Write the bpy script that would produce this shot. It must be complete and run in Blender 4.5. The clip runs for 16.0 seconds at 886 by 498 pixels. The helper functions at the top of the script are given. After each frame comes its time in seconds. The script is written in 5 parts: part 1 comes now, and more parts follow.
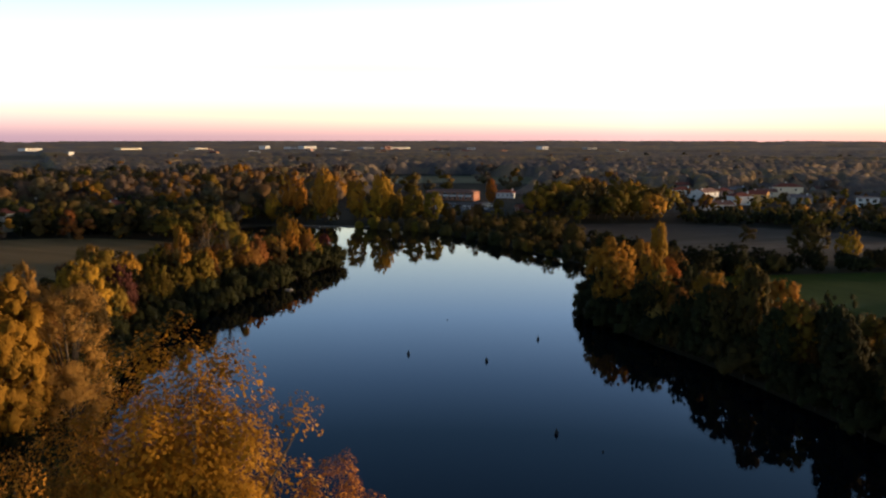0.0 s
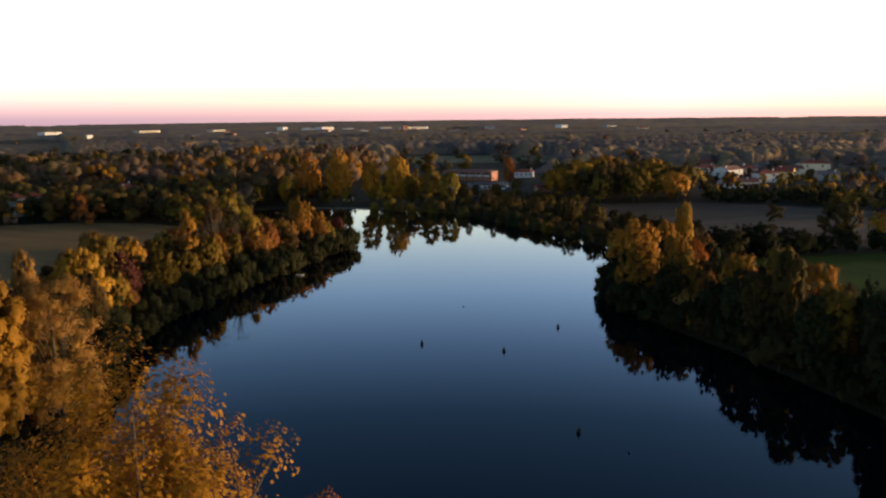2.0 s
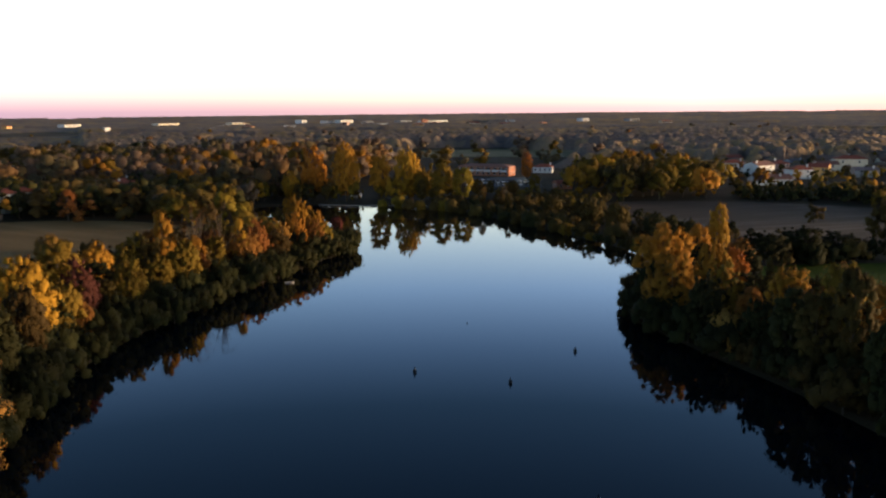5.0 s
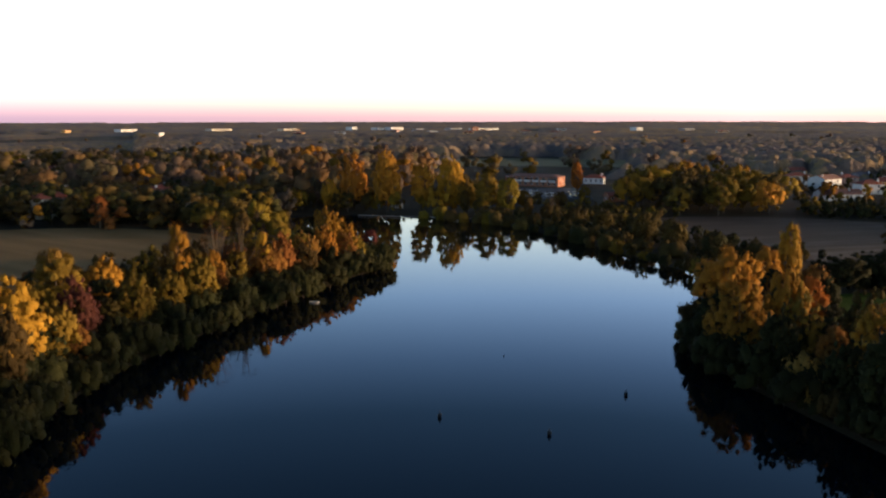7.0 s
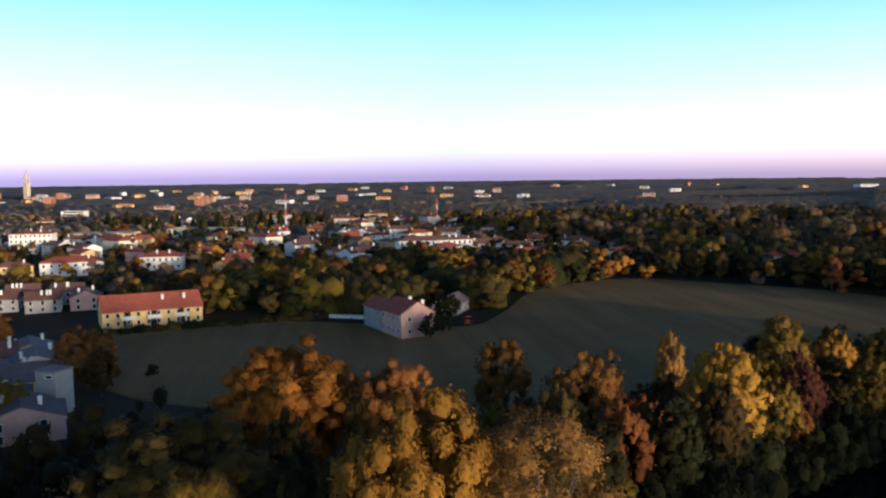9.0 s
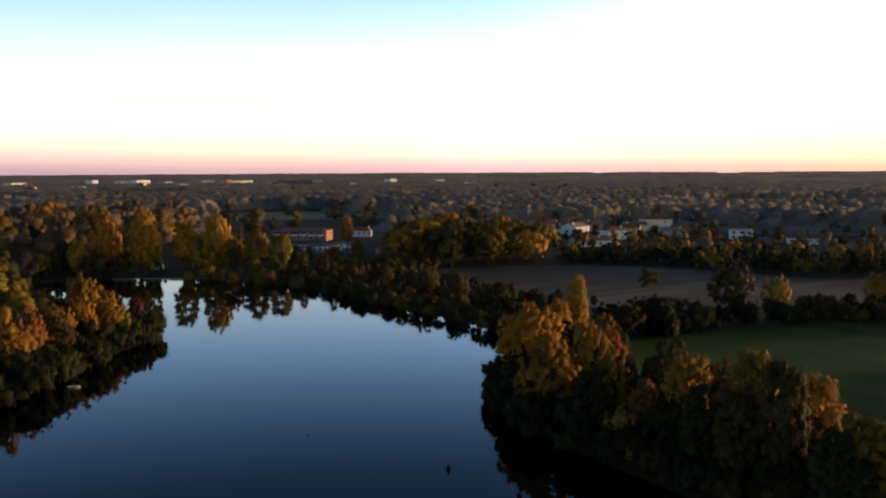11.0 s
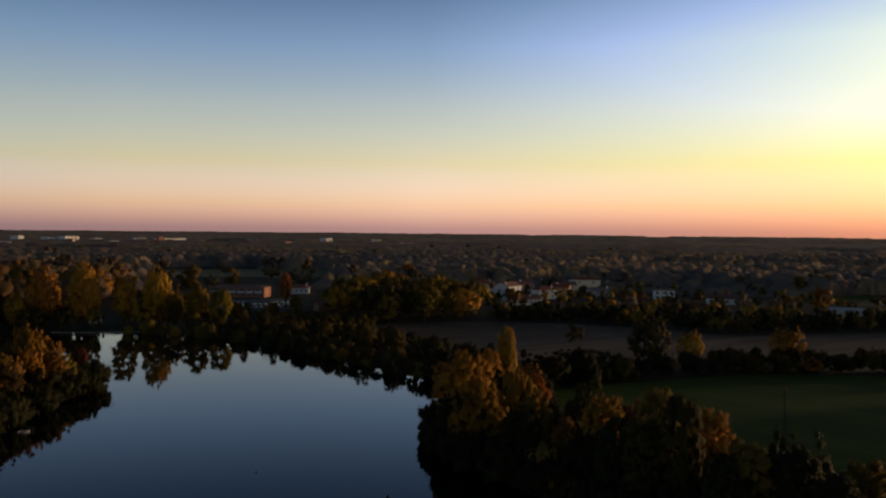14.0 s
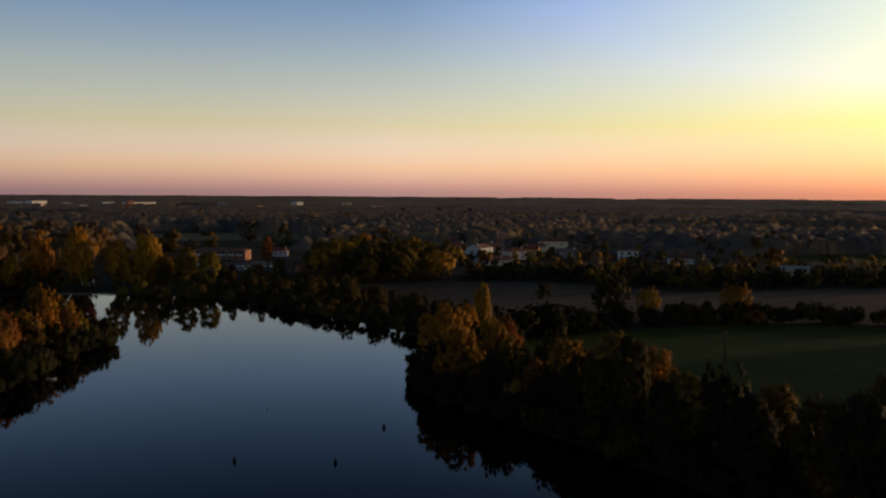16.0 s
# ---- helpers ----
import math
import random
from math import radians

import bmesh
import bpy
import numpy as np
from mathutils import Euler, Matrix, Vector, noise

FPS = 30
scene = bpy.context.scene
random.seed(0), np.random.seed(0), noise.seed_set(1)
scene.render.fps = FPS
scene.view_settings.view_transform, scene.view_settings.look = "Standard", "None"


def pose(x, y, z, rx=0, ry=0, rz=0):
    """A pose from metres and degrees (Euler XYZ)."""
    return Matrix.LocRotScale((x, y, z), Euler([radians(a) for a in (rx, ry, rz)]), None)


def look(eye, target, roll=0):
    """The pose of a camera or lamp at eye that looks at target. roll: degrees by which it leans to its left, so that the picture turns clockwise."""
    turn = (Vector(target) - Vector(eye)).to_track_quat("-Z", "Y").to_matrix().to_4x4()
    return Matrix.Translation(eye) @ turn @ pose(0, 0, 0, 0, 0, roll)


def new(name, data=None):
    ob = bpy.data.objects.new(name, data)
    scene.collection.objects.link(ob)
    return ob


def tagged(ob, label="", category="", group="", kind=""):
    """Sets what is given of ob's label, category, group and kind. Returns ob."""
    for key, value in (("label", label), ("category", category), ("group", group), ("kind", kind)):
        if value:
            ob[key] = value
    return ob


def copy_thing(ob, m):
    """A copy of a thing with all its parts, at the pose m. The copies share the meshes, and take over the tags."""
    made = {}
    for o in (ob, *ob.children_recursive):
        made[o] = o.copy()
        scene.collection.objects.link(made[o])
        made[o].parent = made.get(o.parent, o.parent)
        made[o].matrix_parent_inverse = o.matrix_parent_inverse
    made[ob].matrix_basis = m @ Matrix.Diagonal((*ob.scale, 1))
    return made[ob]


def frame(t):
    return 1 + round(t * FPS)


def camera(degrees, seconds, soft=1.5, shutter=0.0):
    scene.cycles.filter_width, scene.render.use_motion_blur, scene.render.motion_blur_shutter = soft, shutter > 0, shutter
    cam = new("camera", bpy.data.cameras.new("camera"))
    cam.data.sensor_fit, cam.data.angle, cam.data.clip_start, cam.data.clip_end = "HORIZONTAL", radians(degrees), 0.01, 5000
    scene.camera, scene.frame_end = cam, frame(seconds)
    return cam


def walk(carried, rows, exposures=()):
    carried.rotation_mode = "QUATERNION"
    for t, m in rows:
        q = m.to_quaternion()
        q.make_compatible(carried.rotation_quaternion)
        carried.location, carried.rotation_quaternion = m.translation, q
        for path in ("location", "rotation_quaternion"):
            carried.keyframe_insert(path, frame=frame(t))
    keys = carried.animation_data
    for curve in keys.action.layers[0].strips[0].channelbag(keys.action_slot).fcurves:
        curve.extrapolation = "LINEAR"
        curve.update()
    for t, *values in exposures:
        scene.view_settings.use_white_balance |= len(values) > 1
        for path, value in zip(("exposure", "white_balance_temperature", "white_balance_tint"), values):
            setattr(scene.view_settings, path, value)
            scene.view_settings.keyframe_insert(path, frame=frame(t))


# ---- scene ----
cam = camera(55.56, 16.0, soft=2.3)


def aim(x, y, z, yaw, pitch, roll):
    """A camera pose from its place, its turn to the left of +y, its tilt and its lean, in degrees."""
    a, p = radians(yaw), radians(pitch)
    eye = Vector((x, y, z))
    return look(eye, eye + Vector((-math.sin(a) * math.cos(p), math.cos(a) * math.cos(p), math.sin(p))), roll)


ROWS = [
    (0.0, 0.0, 0.0, 45.0, -0.0, -7.62, -0.01),
    (0.5, 0.08, 1.46, 44.94, 0.34, -8.05, -0.21),
    (1.0, 0.27, 3.4, 44.88, 0.61, -8.4, -0.41),
    (1.5, 0.56, 5.95, 44.8, 0.97, -8.75, -0.51),
    (2.0, 0.96, 8.87, 44.73, 1.33, -8.99, -0.65),
    (2.5, 1.4, 12.31, 44.57, 1.52, -9.21, -0.67),
    (3.0, 1.89, 16.11, 44.42, 1.73, -9.39, -0.66),
    (3.5, 2.44, 20.17, 44.23, 1.98, -9.48, -0.69),
    (6.0, 5.79, 43.14, 43.84, 3.15, -9.18, -0.29),
    (6.5, 6.28, 47.66, 43.85, 3.25, -8.99, -0.14),
    (7.0, 6.06, 52.44, 43.74, 6.14, -8.88, -0.09),
    (7.1, 5.99, 53.36, 43.71, 10.9, -8.85, -0.47),
    (7.2, 5.93, 54.29, 43.67, 18.0, -8.82, -0.84),
    (7.3, 5.86, 55.21, 43.63, 26.45, -8.79, -1.22),
    (7.4, 5.73, 56.04, 43.56, 35.5, -8.76, -1.3),
    (7.5, 5.61, 56.87, 43.49, 42.4, -8.74, -1.38),
    (7.6, 5.48, 57.7, 43.42, 47.8, -8.71, -1.46),
    (7.8, 5.23, 59.35, 43.28, 53.4, -8.66, -1.62),
    (8.0, 4.98, 61.01, 43.14, 55.28, -8.6, -1.78),
    (8.5, 2.08, 63.48, 42.87, 52.95, -8.81, -1.12),
    (8.6, 0.9, 64.3, 43.3, 52.9, -6.9, -1.03),
    (8.8, -1.8, 66.2, 43.9, 53.0, -5.4, -0.85),
    (9.0, -3.37, 67.33, 44.18, 53.26, -4.87, -0.68),
    (9.1, -2.89, 66.72, 44.19, 48.7, -4.97, -0.66),
    (9.2, -2.9, 66.6, 44.2, 40.5, -5.08, -0.65),
    (9.3, -1.92, 65.5, 44.22, 31.0, -5.19, -0.63),
    (9.4, -1.44, 64.89, 44.23, 22.6, -5.3, -0.62),
    (9.5, -0.96, 64.28, 44.25, 16.36, -5.4, -0.6),
    (9.6, -1.07, 64.25, 44.25, 8.4, -5.44, -0.57),
    (9.7, -1.18, 64.21, 44.25, 3.3, -5.47, -0.54),
    (9.8, -1.29, 64.17, 44.24, -1.4, -5.5, -0.5),
    (9.9, -1.4, 64.13, 44.24, -4.7, -5.53, -0.47),
    (10.0, -1.51, 64.09, 44.24, -7.29, -5.56, -0.44),
    (10.2, -1.5, 64.05, 44.29, -8.9, -5.54, -0.41),
    (12.3, -1.39, 63.55, 44.76, -12.81, -5.25, -0.06),
    (12.5, -1.59, 62.63, 44.75, -13.19, -4.79, -0.06),
    (13.0, -2.32, 59.47, 44.63, -13.81, -2.86, 0.02),
    (13.5, -3.49, 55.1, 44.35, -14.1, -1.63, 0.19),
    (14.0, -5.3, 49.87, 44.05, -14.85, -1.32, 0.55),
    (14.5, -7.41, 44.24, 43.97, -15.4, -1.41, 0.65),
    (15.0, -9.8, 38.89, 44.05, -15.84, -1.83, 0.68),
    (15.5, -12.07, 33.83, 44.36, -16.48, -2.59, 0.58),
    (16.0, -14.21, 29.18, 44.9, -16.93, -3.83, 0.37),
]

EXPOSURES = [(0, 1.5, 6350, 10), (3.5, 1.75, 6250, 10), (7, 1.85, 6200, 11), (8, 1.62, 5350, 9), (8.6, 1.5, 4900, 5), (9.2, 1.48, 4850, 5), (9.5, 1.38, 5500, 8), (10, 1.42, 5950, 10), (12.5, 1.18, 6350, 11), (13.5, 0.2, 6600, 12), (14.5, 0.12, 6600, 13), (16, 0.05, 6600, 13)]
walk(cam, [(r[0], aim(*r[1:])) for r in ROWS], EXPOSURES)

# ---- light ----
SUN_AZ, SUN_EL = 84.0, 3.6  # degrees clockwise from +y, and above the horizon
world = bpy.data.worlds.new("world")
scene.world = world
world.use_nodes = True
wn = world.node_tree
sky = wn.nodes.new("ShaderNodeTexSky")
sky.sky_type, sky.sun_disc = "NISHITA", False
sky.sun_elevation, sky.sun_rotation = radians(SUN_EL), radians(SUN_AZ)
sky.air_density, sky.dust_density, sky.ozone_density = 1.0, 1.0, 2.0
background = wn.nodes["Background"]
background.inputs["Strength"].default_value = 0.15
# the haze of the evening: mauve opposite the sun, peach to its side, yellow towards it, deep blue overhead
HEIGHTS = (0.0, 0.028, 0.077, 0.139, 0.21, 0.28, 0.34, 0.5, 1.0)
SIDE = [(3.3, 3.19, 11.95), (3.51, 2.99, 5.64), (3.03, 2.38, 2.34), (2.57, 2.09, 2.13), (1.65, 1.63, 2.1), (0.89, 0.97, 1.31), (0.43, 0.54, 0.72), (0.22, 0.28, 0.37), (0.17, 0.19, 0.28)]
SUNWARD = [(1.69, 1.24, 3.43), (2.12, 1.66, 2.35), (2.39, 2.15, 1.28), (3.12, 2.63, 2.61), (3.3, 2.77, 3.85), (1.91, 1.86, 2.21), (0.6, 0.67, 0.83), (0.27, 0.33, 0.39), (0.17, 0.19, 0.28)]
AWAY = [(1.79, 1.87, 9.49), (1.75, 1.8, 5.65), (1.69, 1.7, 2.9), (1.55, 1.44, 1.68), (1.11, 1.18, 1.29), (0.63, 0.67, 0.85), (0.31, 0.38, 0.52), (0.18, 0.24, 0.31), (0.17, 0.19, 0.28)]
geo, part_ = wn.nodes.new("ShaderNodeTexCoord"), wn.nodes.new("ShaderNodeSeparateXYZ")
wn.links.new(geo.outputs["Generated"], part_.inputs[0])


def haze(stops):
    r = wn.nodes.new("ShaderNodeValToRGB")
    while len(r.color_ramp.elements) < len(stops):
        r.color_ramp.elements.new(0.5)
    for e, p, c in zip(r.color_ramp.elements, HEIGHTS, stops):
        e.position, e.color = p, (*c, 1)
    wn.links.new(part_.outputs["Z"], r.inputs["Fac"])
    return r


flat, turned = wn.nodes.new("ShaderNodeVectorMath"), wn.nodes.new("ShaderNodeVectorMath")
flat.operation, turned.operation = "MULTIPLY", "NORMALIZE"
flat.inputs[1].default_value = (1, 1, 0)
wn.links.new(geo.outputs["Generated"], flat.inputs[0])
wn.links.new(flat.outputs["Vector"], turned.inputs[0])
facing = wn.nodes.new("ShaderNodeVectorMath")
facing.operation = "DOT_PRODUCT"
facing.inputs[1].default_value = (math.sin(radians(SUN_AZ)), math.cos(radians(SUN_AZ)), 0)
wn.links.new(turned.outputs["Vector"], facing.inputs[0])
tone = haze(SIDE).outputs["Color"]
for stops, first, last in ((SUNWARD, 13.6, 48.2), (AWAY, -6.0, -52.0)):  # degrees clockwise from +y
    span = wn.nodes.new("ShaderNodeMapRange")
    span.inputs["From Min"].default_value, span.inputs["From Max"].default_value = math.cos(radians(SUN_AZ - first)), math.cos(radians(SUN_AZ - last))
    wn.links.new(facing.outputs["Value"], span.inputs["Value"])
    blend = wn.nodes.new("ShaderNodeMix")
    blend.data_type = "RGBA"
    wn.links.new(span.outputs["Result"], blend.inputs["Factor"])
    wn.links.new(tone, blend.inputs["A"])
    wn.links.new(haze(stops).outputs["Color"], blend.inputs["B"])
    tone = blend.outputs["Result"]
tinted = wn.nodes.new("ShaderNodeMix")
tinted.data_type, tinted.blend_type = "RGBA", "MULTIPLY"
tinted.inputs["Factor"].default_value = 1.0
wn.links.new(sky.outputs["Color"], tinted.inputs["A"])
wn.links.new(tone, tinted.inputs["B"])
# thick haze dims the glow round the low sun itself
dimmed = wn.nodes.new("ShaderNodeMix")
dimmed.data_type, dimmed.blend_type = "RGBA", "DARKEN"
dimmed.inputs["Factor"].default_value = 1.0
dimmed.inputs["B"].default_value = (9.0, 7.0, 5.0, 1)
wn.links.new(tinted.outputs["Result"], dimmed.inputs["A"])
wn.links.new(dimmed.outputs["Result"], background.inputs["Color"])
lamp = bpy.data.lights.new("sun", "SUN")
lamp.energy, lamp.angle, lamp.color = 2.5, radians(4.0), (1.0, 0.66, 0.36)
sun = new("sun", lamp)
sa, se = radians(SUN_AZ), radians(SUN_EL)
sun.matrix_world = look((math.sin(sa) * math.cos(se) * 100, math.cos(sa) * math.cos(se) * 100, math.sin(se) * 100), (0, 0, 0))


# ---- materials ----
def nodes_of(name):
    m = bpy.data.materials.new(name)
    m.use_nodes = True
    return m, m.node_tree.nodes, m.node_tree.links, m.node_tree.nodes["Principled BSDF"]


def ramp(nodes, stops):
    r = nodes.new("ShaderNodeValToRGB")
    while len(r.color_ramp.elements) < len(stops):
        r.color_ramp.elements.new(0.5)
    for e, (p, c) in zip(r.color_ramp.elements, stops):
        e.position, e.color = p, (*c, 1)
    return r


def surface(name, dark, light, scale=1.0, rough=0.8, bump=0.0, fine=8.0, metal=0.0, vary=0.0, coords="Object"):
    """A two-scale mottled surface: broad stains between two colours, with fine grain and relief."""
    m, n, l, b = nodes_of(name)
    tc = n.new("ShaderNodeTexCoord")
    big, small = n.new("ShaderNodeTexNoise"), n.new("ShaderNodeTexNoise")
    big.inputs["Scale"].default_value, small.inputs["Scale"].default_value = scale, scale * fine
    big.inputs["Detail"].default_value, small.inputs["Detail"].default_value = 5, 6
    for t in (big, small):
        l.new(tc.outputs[coords], t.inputs["Vector"])
    mix = n.new("ShaderNodeMath")
    mix.operation = "MULTIPLY_ADD"
    mix.inputs[1].default_value = 0.35
    l.new(small.outputs["Fac"], mix.inputs[0])
    half = n.new("ShaderNodeMath")
    half.operation = "MULTIPLY"
    half.inputs[1].default_value = 0.65
    l.new(big.outputs["Fac"], half.inputs[0])
    l.new(half.outputs[0], mix.inputs[2])
    r = ramp(n, [(0.3, dark), (0.7, light)])
    l.new(mix.outputs[0], r.inputs["Fac"])
    out = r.outputs["Color"]
    if vary:
        info, hsv, span = n.new("ShaderNodeObjectInfo"), n.new("ShaderNodeHueSaturation"), n.new("ShaderNodeMapRange")
        l.new(info.outputs["Random"], span.inputs["Value"])
        span.inputs["To Min"].default_value, span.inputs["To Max"].default_value = 1 - vary, 1 + vary
        l.new(span.outputs["Result"], hsv.inputs["Value"])
        l.new(out, hsv.inputs["Color"])
        out = hsv.outputs["Color"]
    l.new(out, b.inputs["Base Color"])
    b.inputs["Roughness"].default_value, b.inputs["Metallic"].default_value = rough, metal
    b.inputs["Specular IOR Level"].default_value = 0.05 if rough > 0.9 else 0.3
    if bump:
        bp = n.new("ShaderNodeBump")
        bp.inputs["Strength"].default_value, bp.inputs["Distance"].default_value = bump, 0.1
        l.new(small.outputs["Fac"], bp.inputs["Height"])
        l.new(bp.outputs["Normal"], b.inputs["Normal"])
    return m


def foliage(name, a, b_, c, through_=0.14):
    """Leaves: each clump takes its own tint between three colours, each tree is shifted as a whole."""
    m, n, l, b = nodes_of(name)
    geo, info = n.new("ShaderNodeNewGeometry"), n.new("ShaderNodeObjectInfo")
    tc, tex = n.new("ShaderNodeTexCoord"), n.new("ShaderNodeTexNoise")
    tex.inputs["Scale"].default_value, tex.inputs["Detail"].default_value = 0.22, 3
    l.new(tc.outputs["Object"], tex.inputs["Vector"])
    add = n.new("ShaderNodeMath")
    add.operation = "MULTIPLY_ADD"
    add.inputs[1].default_value = 0.16
    l.new(geo.outputs["Random Per Island"], add.inputs[0])
    off = n.new("ShaderNodeMath")
    off.operation = "MULTIPLY_ADD"
    off.inputs[1].default_value, off.inputs[2].default_value = 0.85, -0.01
    l.new(tex.outputs["Fac"], off.inputs[0])
    l.new(off.outputs[0], add.inputs[2])
    r = ramp(n, [(0.05, a), (0.5, b_), (0.95, c)])
    l.new(add.outputs[0], r.inputs["Fac"])
    hsv = n.new("ShaderNodeHueSaturation")
    for key, lo, hi, src in (("Hue", 0.487, 0.513, "Random"), ("Value", 0.75, 1.3, "Random")):
        w = n.new("ShaderNodeTexWhiteNoise")
        w.noise_dimensions = "1D"
        plus = n.new("ShaderNodeMath")
        plus.inputs[1].default_value = 3.7 if key == "Hue" else 9.1
        l.new(info.outputs[src], plus.inputs[0])
        l.new(plus.outputs[0], w.inputs["W"])
        span = n.new("ShaderNodeMapRange")
        span.inputs["To Min"].default_value, span.inputs["To Max"].default_value = lo, hi
        l.new(w.outputs["Value"], span.inputs["Value"])
        l.new(span.outputs["Result"], hsv.inputs[key])
    l.new(r.outputs["Color"], hsv.inputs["Color"])
    l.new(hsv.outputs["Color"], b.inputs["Base Color"])
    b.inputs["Roughness"].default_value = 0.75
    b.inputs["Specular IOR Level"].default_value = 0.06
    ruffle, bp = n.new("ShaderNodeTexNoise"), n.new("ShaderNodeBump")
    ruffle.inputs["Scale"].default_value, ruffle.inputs["Detail"].default_value = 1.6, 3
    l.new(tc.outputs["Object"], ruffle.inputs["Vector"])
    bp.inputs["Strength"].default_value, bp.inputs["Distance"].default_value = 0.6, 0.4
    l.new(ruffle.outputs["Fac"], bp.inputs["Height"])
    l.new(bp.outputs["Normal"], b.inputs["Normal"])
    tl, mx = n.new("ShaderNodeBsdfTranslucent"), n.new("ShaderNodeMixShader")
    mx.inputs["Fac"].default_value = through_
    l.new(hsv.outputs["Color"], tl.inputs["Color"])
    l.new(b.outputs["BSDF"], mx.inputs[1])
    l.new(tl.outputs["BSDF"], mx.inputs[2])
    l.new(mx.outputs["Shader"], n["Material Output"].inputs["Surface"])
    return m


LEAF = {
    "gold": foliage("gold_leaves", (0.12, 0.064, 0.01), (0.25, 0.128, 0.014), (0.45, 0.225, 0.025)),
    "orange": foliage("orange_leaves", (0.14, 0.055, 0.011), (0.28, 0.112, 0.016), (0.46, 0.19, 0.026), 0.28),
    "olive": foliage("olive_leaves", (0.06, 0.042, 0.008), (0.125, 0.084, 0.011), (0.22, 0.138, 0.017)),
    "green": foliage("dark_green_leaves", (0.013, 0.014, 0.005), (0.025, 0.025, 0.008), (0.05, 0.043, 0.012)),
    "amber": foliage("amber_leaves", (0.12, 0.066, 0.01), (0.3, 0.125, 0.013), (0.62, 0.24, 0.022), 0.3),
    "rust": foliage("rust_leaves", (0.075, 0.032, 0.009), (0.145, 0.062, 0.014), (0.25, 0.11, 0.022)),
    "maroon": foliage("maroon_leaves", (0.04, 0.014, 0.01), (0.07, 0.025, 0.017), (0.11, 0.042, 0.026)),
    "beige": foliage("beige_leaves", (0.115, 0.062, 0.015), (0.2, 0.107, 0.024), (0.3, 0.158, 0.037)),
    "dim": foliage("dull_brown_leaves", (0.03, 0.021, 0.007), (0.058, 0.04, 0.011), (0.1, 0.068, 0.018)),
    # far trees: distance haze is put into these paler, greyer leaf colours
    "far_dim": foliage("hazed_brown_leaves", (0.12, 0.086, 0.06), (0.155, 0.11, 0.072), (0.19, 0.132, 0.08), 0.3),
    "far_warm": foliage("hazed_warm_leaves", (0.13, 0.084, 0.036), (0.18, 0.11, 0.044), (0.23, 0.14, 0.052), 0.3),
    "far_olive": foliage("hazed_olive_leaves", (0.105, 0.086, 0.042), (0.135, 0.108, 0.05), (0.17, 0.132, 0.058), 0.3),
}
BARK = surface("bark", (0.035, 0.026, 0.02), (0.1, 0.08, 0.06), 3.0, 0.95, 0.6)
SOIL = surface("soil_and_litter", (0.026, 0.021, 0.013), (0.058, 0.045, 0.026), 0.05, 0.95, 0.4, 40)


# ---- mesh tools ----
def mesh_of(name, verts, faces, material, smooth=False):
    me = bpy.data.meshes.new(name)
    me.from_pydata([tuple(v) for v in verts], [], faces)
    me.materials.append(material)
    if smooth:
        me.polygons.foreach_set("use_smooth", [True] * len(me.polygons))
    me.update()
    return me


def mesh_np(name, verts, quads, tris, material, smooth=False, slots=None, which=None, normals=None):
    """A mesh from arrays: verts (n, 3), quads (m, 4), tris (k, 3); normals (n, 3) round off the shading of leaf masses."""
    me = bpy.data.meshes.new(name)
    quads, tris = np.asarray(quads, int).reshape(-1, 4), np.asarray(tris, int).reshape(-1, 3)
    loops = np.concatenate([quads.ravel(), tris.ravel()])
    starts = np.concatenate([np.arange(len(quads)) * 4, len(quads) * 4 + np.arange(len(tris)) * 3])
    me.vertices.add(len(verts))
    me.vertices.foreach_set("co", np.asarray(verts, np.float32).ravel())
    me.loops.add(len(loops))
    me.loops.foreach_set("vertex_index", loops.astype(np.int32))
    me.polygons.add(len(starts))
    me.polygons.foreach_set("loop_start", starts.astype(np.int32))
    for mt in slots or [material]:
        me.materials.append(mt)
    if which is not None:
        me.polygons.foreach_set("material_index", np.asarray(which, np.int32))
    me.update(calc_edges=True)
    me.validate()
    if smooth:
        me.polygons.foreach_set("use_smooth", [True] * len(me.polygons))
    if normals is not None and len(normals) == len(me.vertices):
        me.normals_split_custom_set_from_vertices(np.asarray(normals, np.float32))
    return me


def part(name, me, parent, label="", m=None):
    ob = new(name, me)
    ob.parent = parent
    if m is not None:
        ob.matrix_basis = m
    return tagged(ob, label) if label else ob


def empty(name, m=None):
    ob = new(name)
    ob.empty_display_size = 0.5
    if m is not None:
        ob.matrix_basis = m
    return ob


# ---- trees ----
def ico(level):
    bm = bmesh.new()
    bmesh.ops.create_icosphere(bm, subdivisions=level, radius=1.0)
    v = np.array([x.co[:] for x in bm.verts])
    f = np.array([[x.index for x in p.verts] for p in bm.faces])
    bm.free()
    return v, f


ICO = {1: ico(1), 2: ico(2)}


def unit(rng, n):
    v = rng.normal(size=(n, 3))
    return v / np.linalg.norm(v, axis=1, keepdims=True)


def leaf_quads(rng, centres, normals, size, ruffle=0.3):
    """A small bent-looking leaf clump (a quad) at each centre, facing roughly along its normal."""
    n = len(centres)
    nrm = normals + rng.normal(scale=ruffle, size=(n, 3))
    nrm /= np.linalg.norm(nrm, axis=1, keepdims=True)
    u = np.cross(nrm, unit(rng, n))
    u /= np.linalg.norm(u, axis=1, keepdims=True) + 1e-9
    v = np.cross(nrm, u)
    s = size * rng.uniform(0.55, 1.35, (n, 1))
    a, b = u * s, v * s * rng.uniform(0.5, 1.0, (n, 1))
    quad = np.stack([centres - a, centres - b * 0.9, centres + a * 1.05, centres + b], 1)
    return quad.reshape(-1, 3)


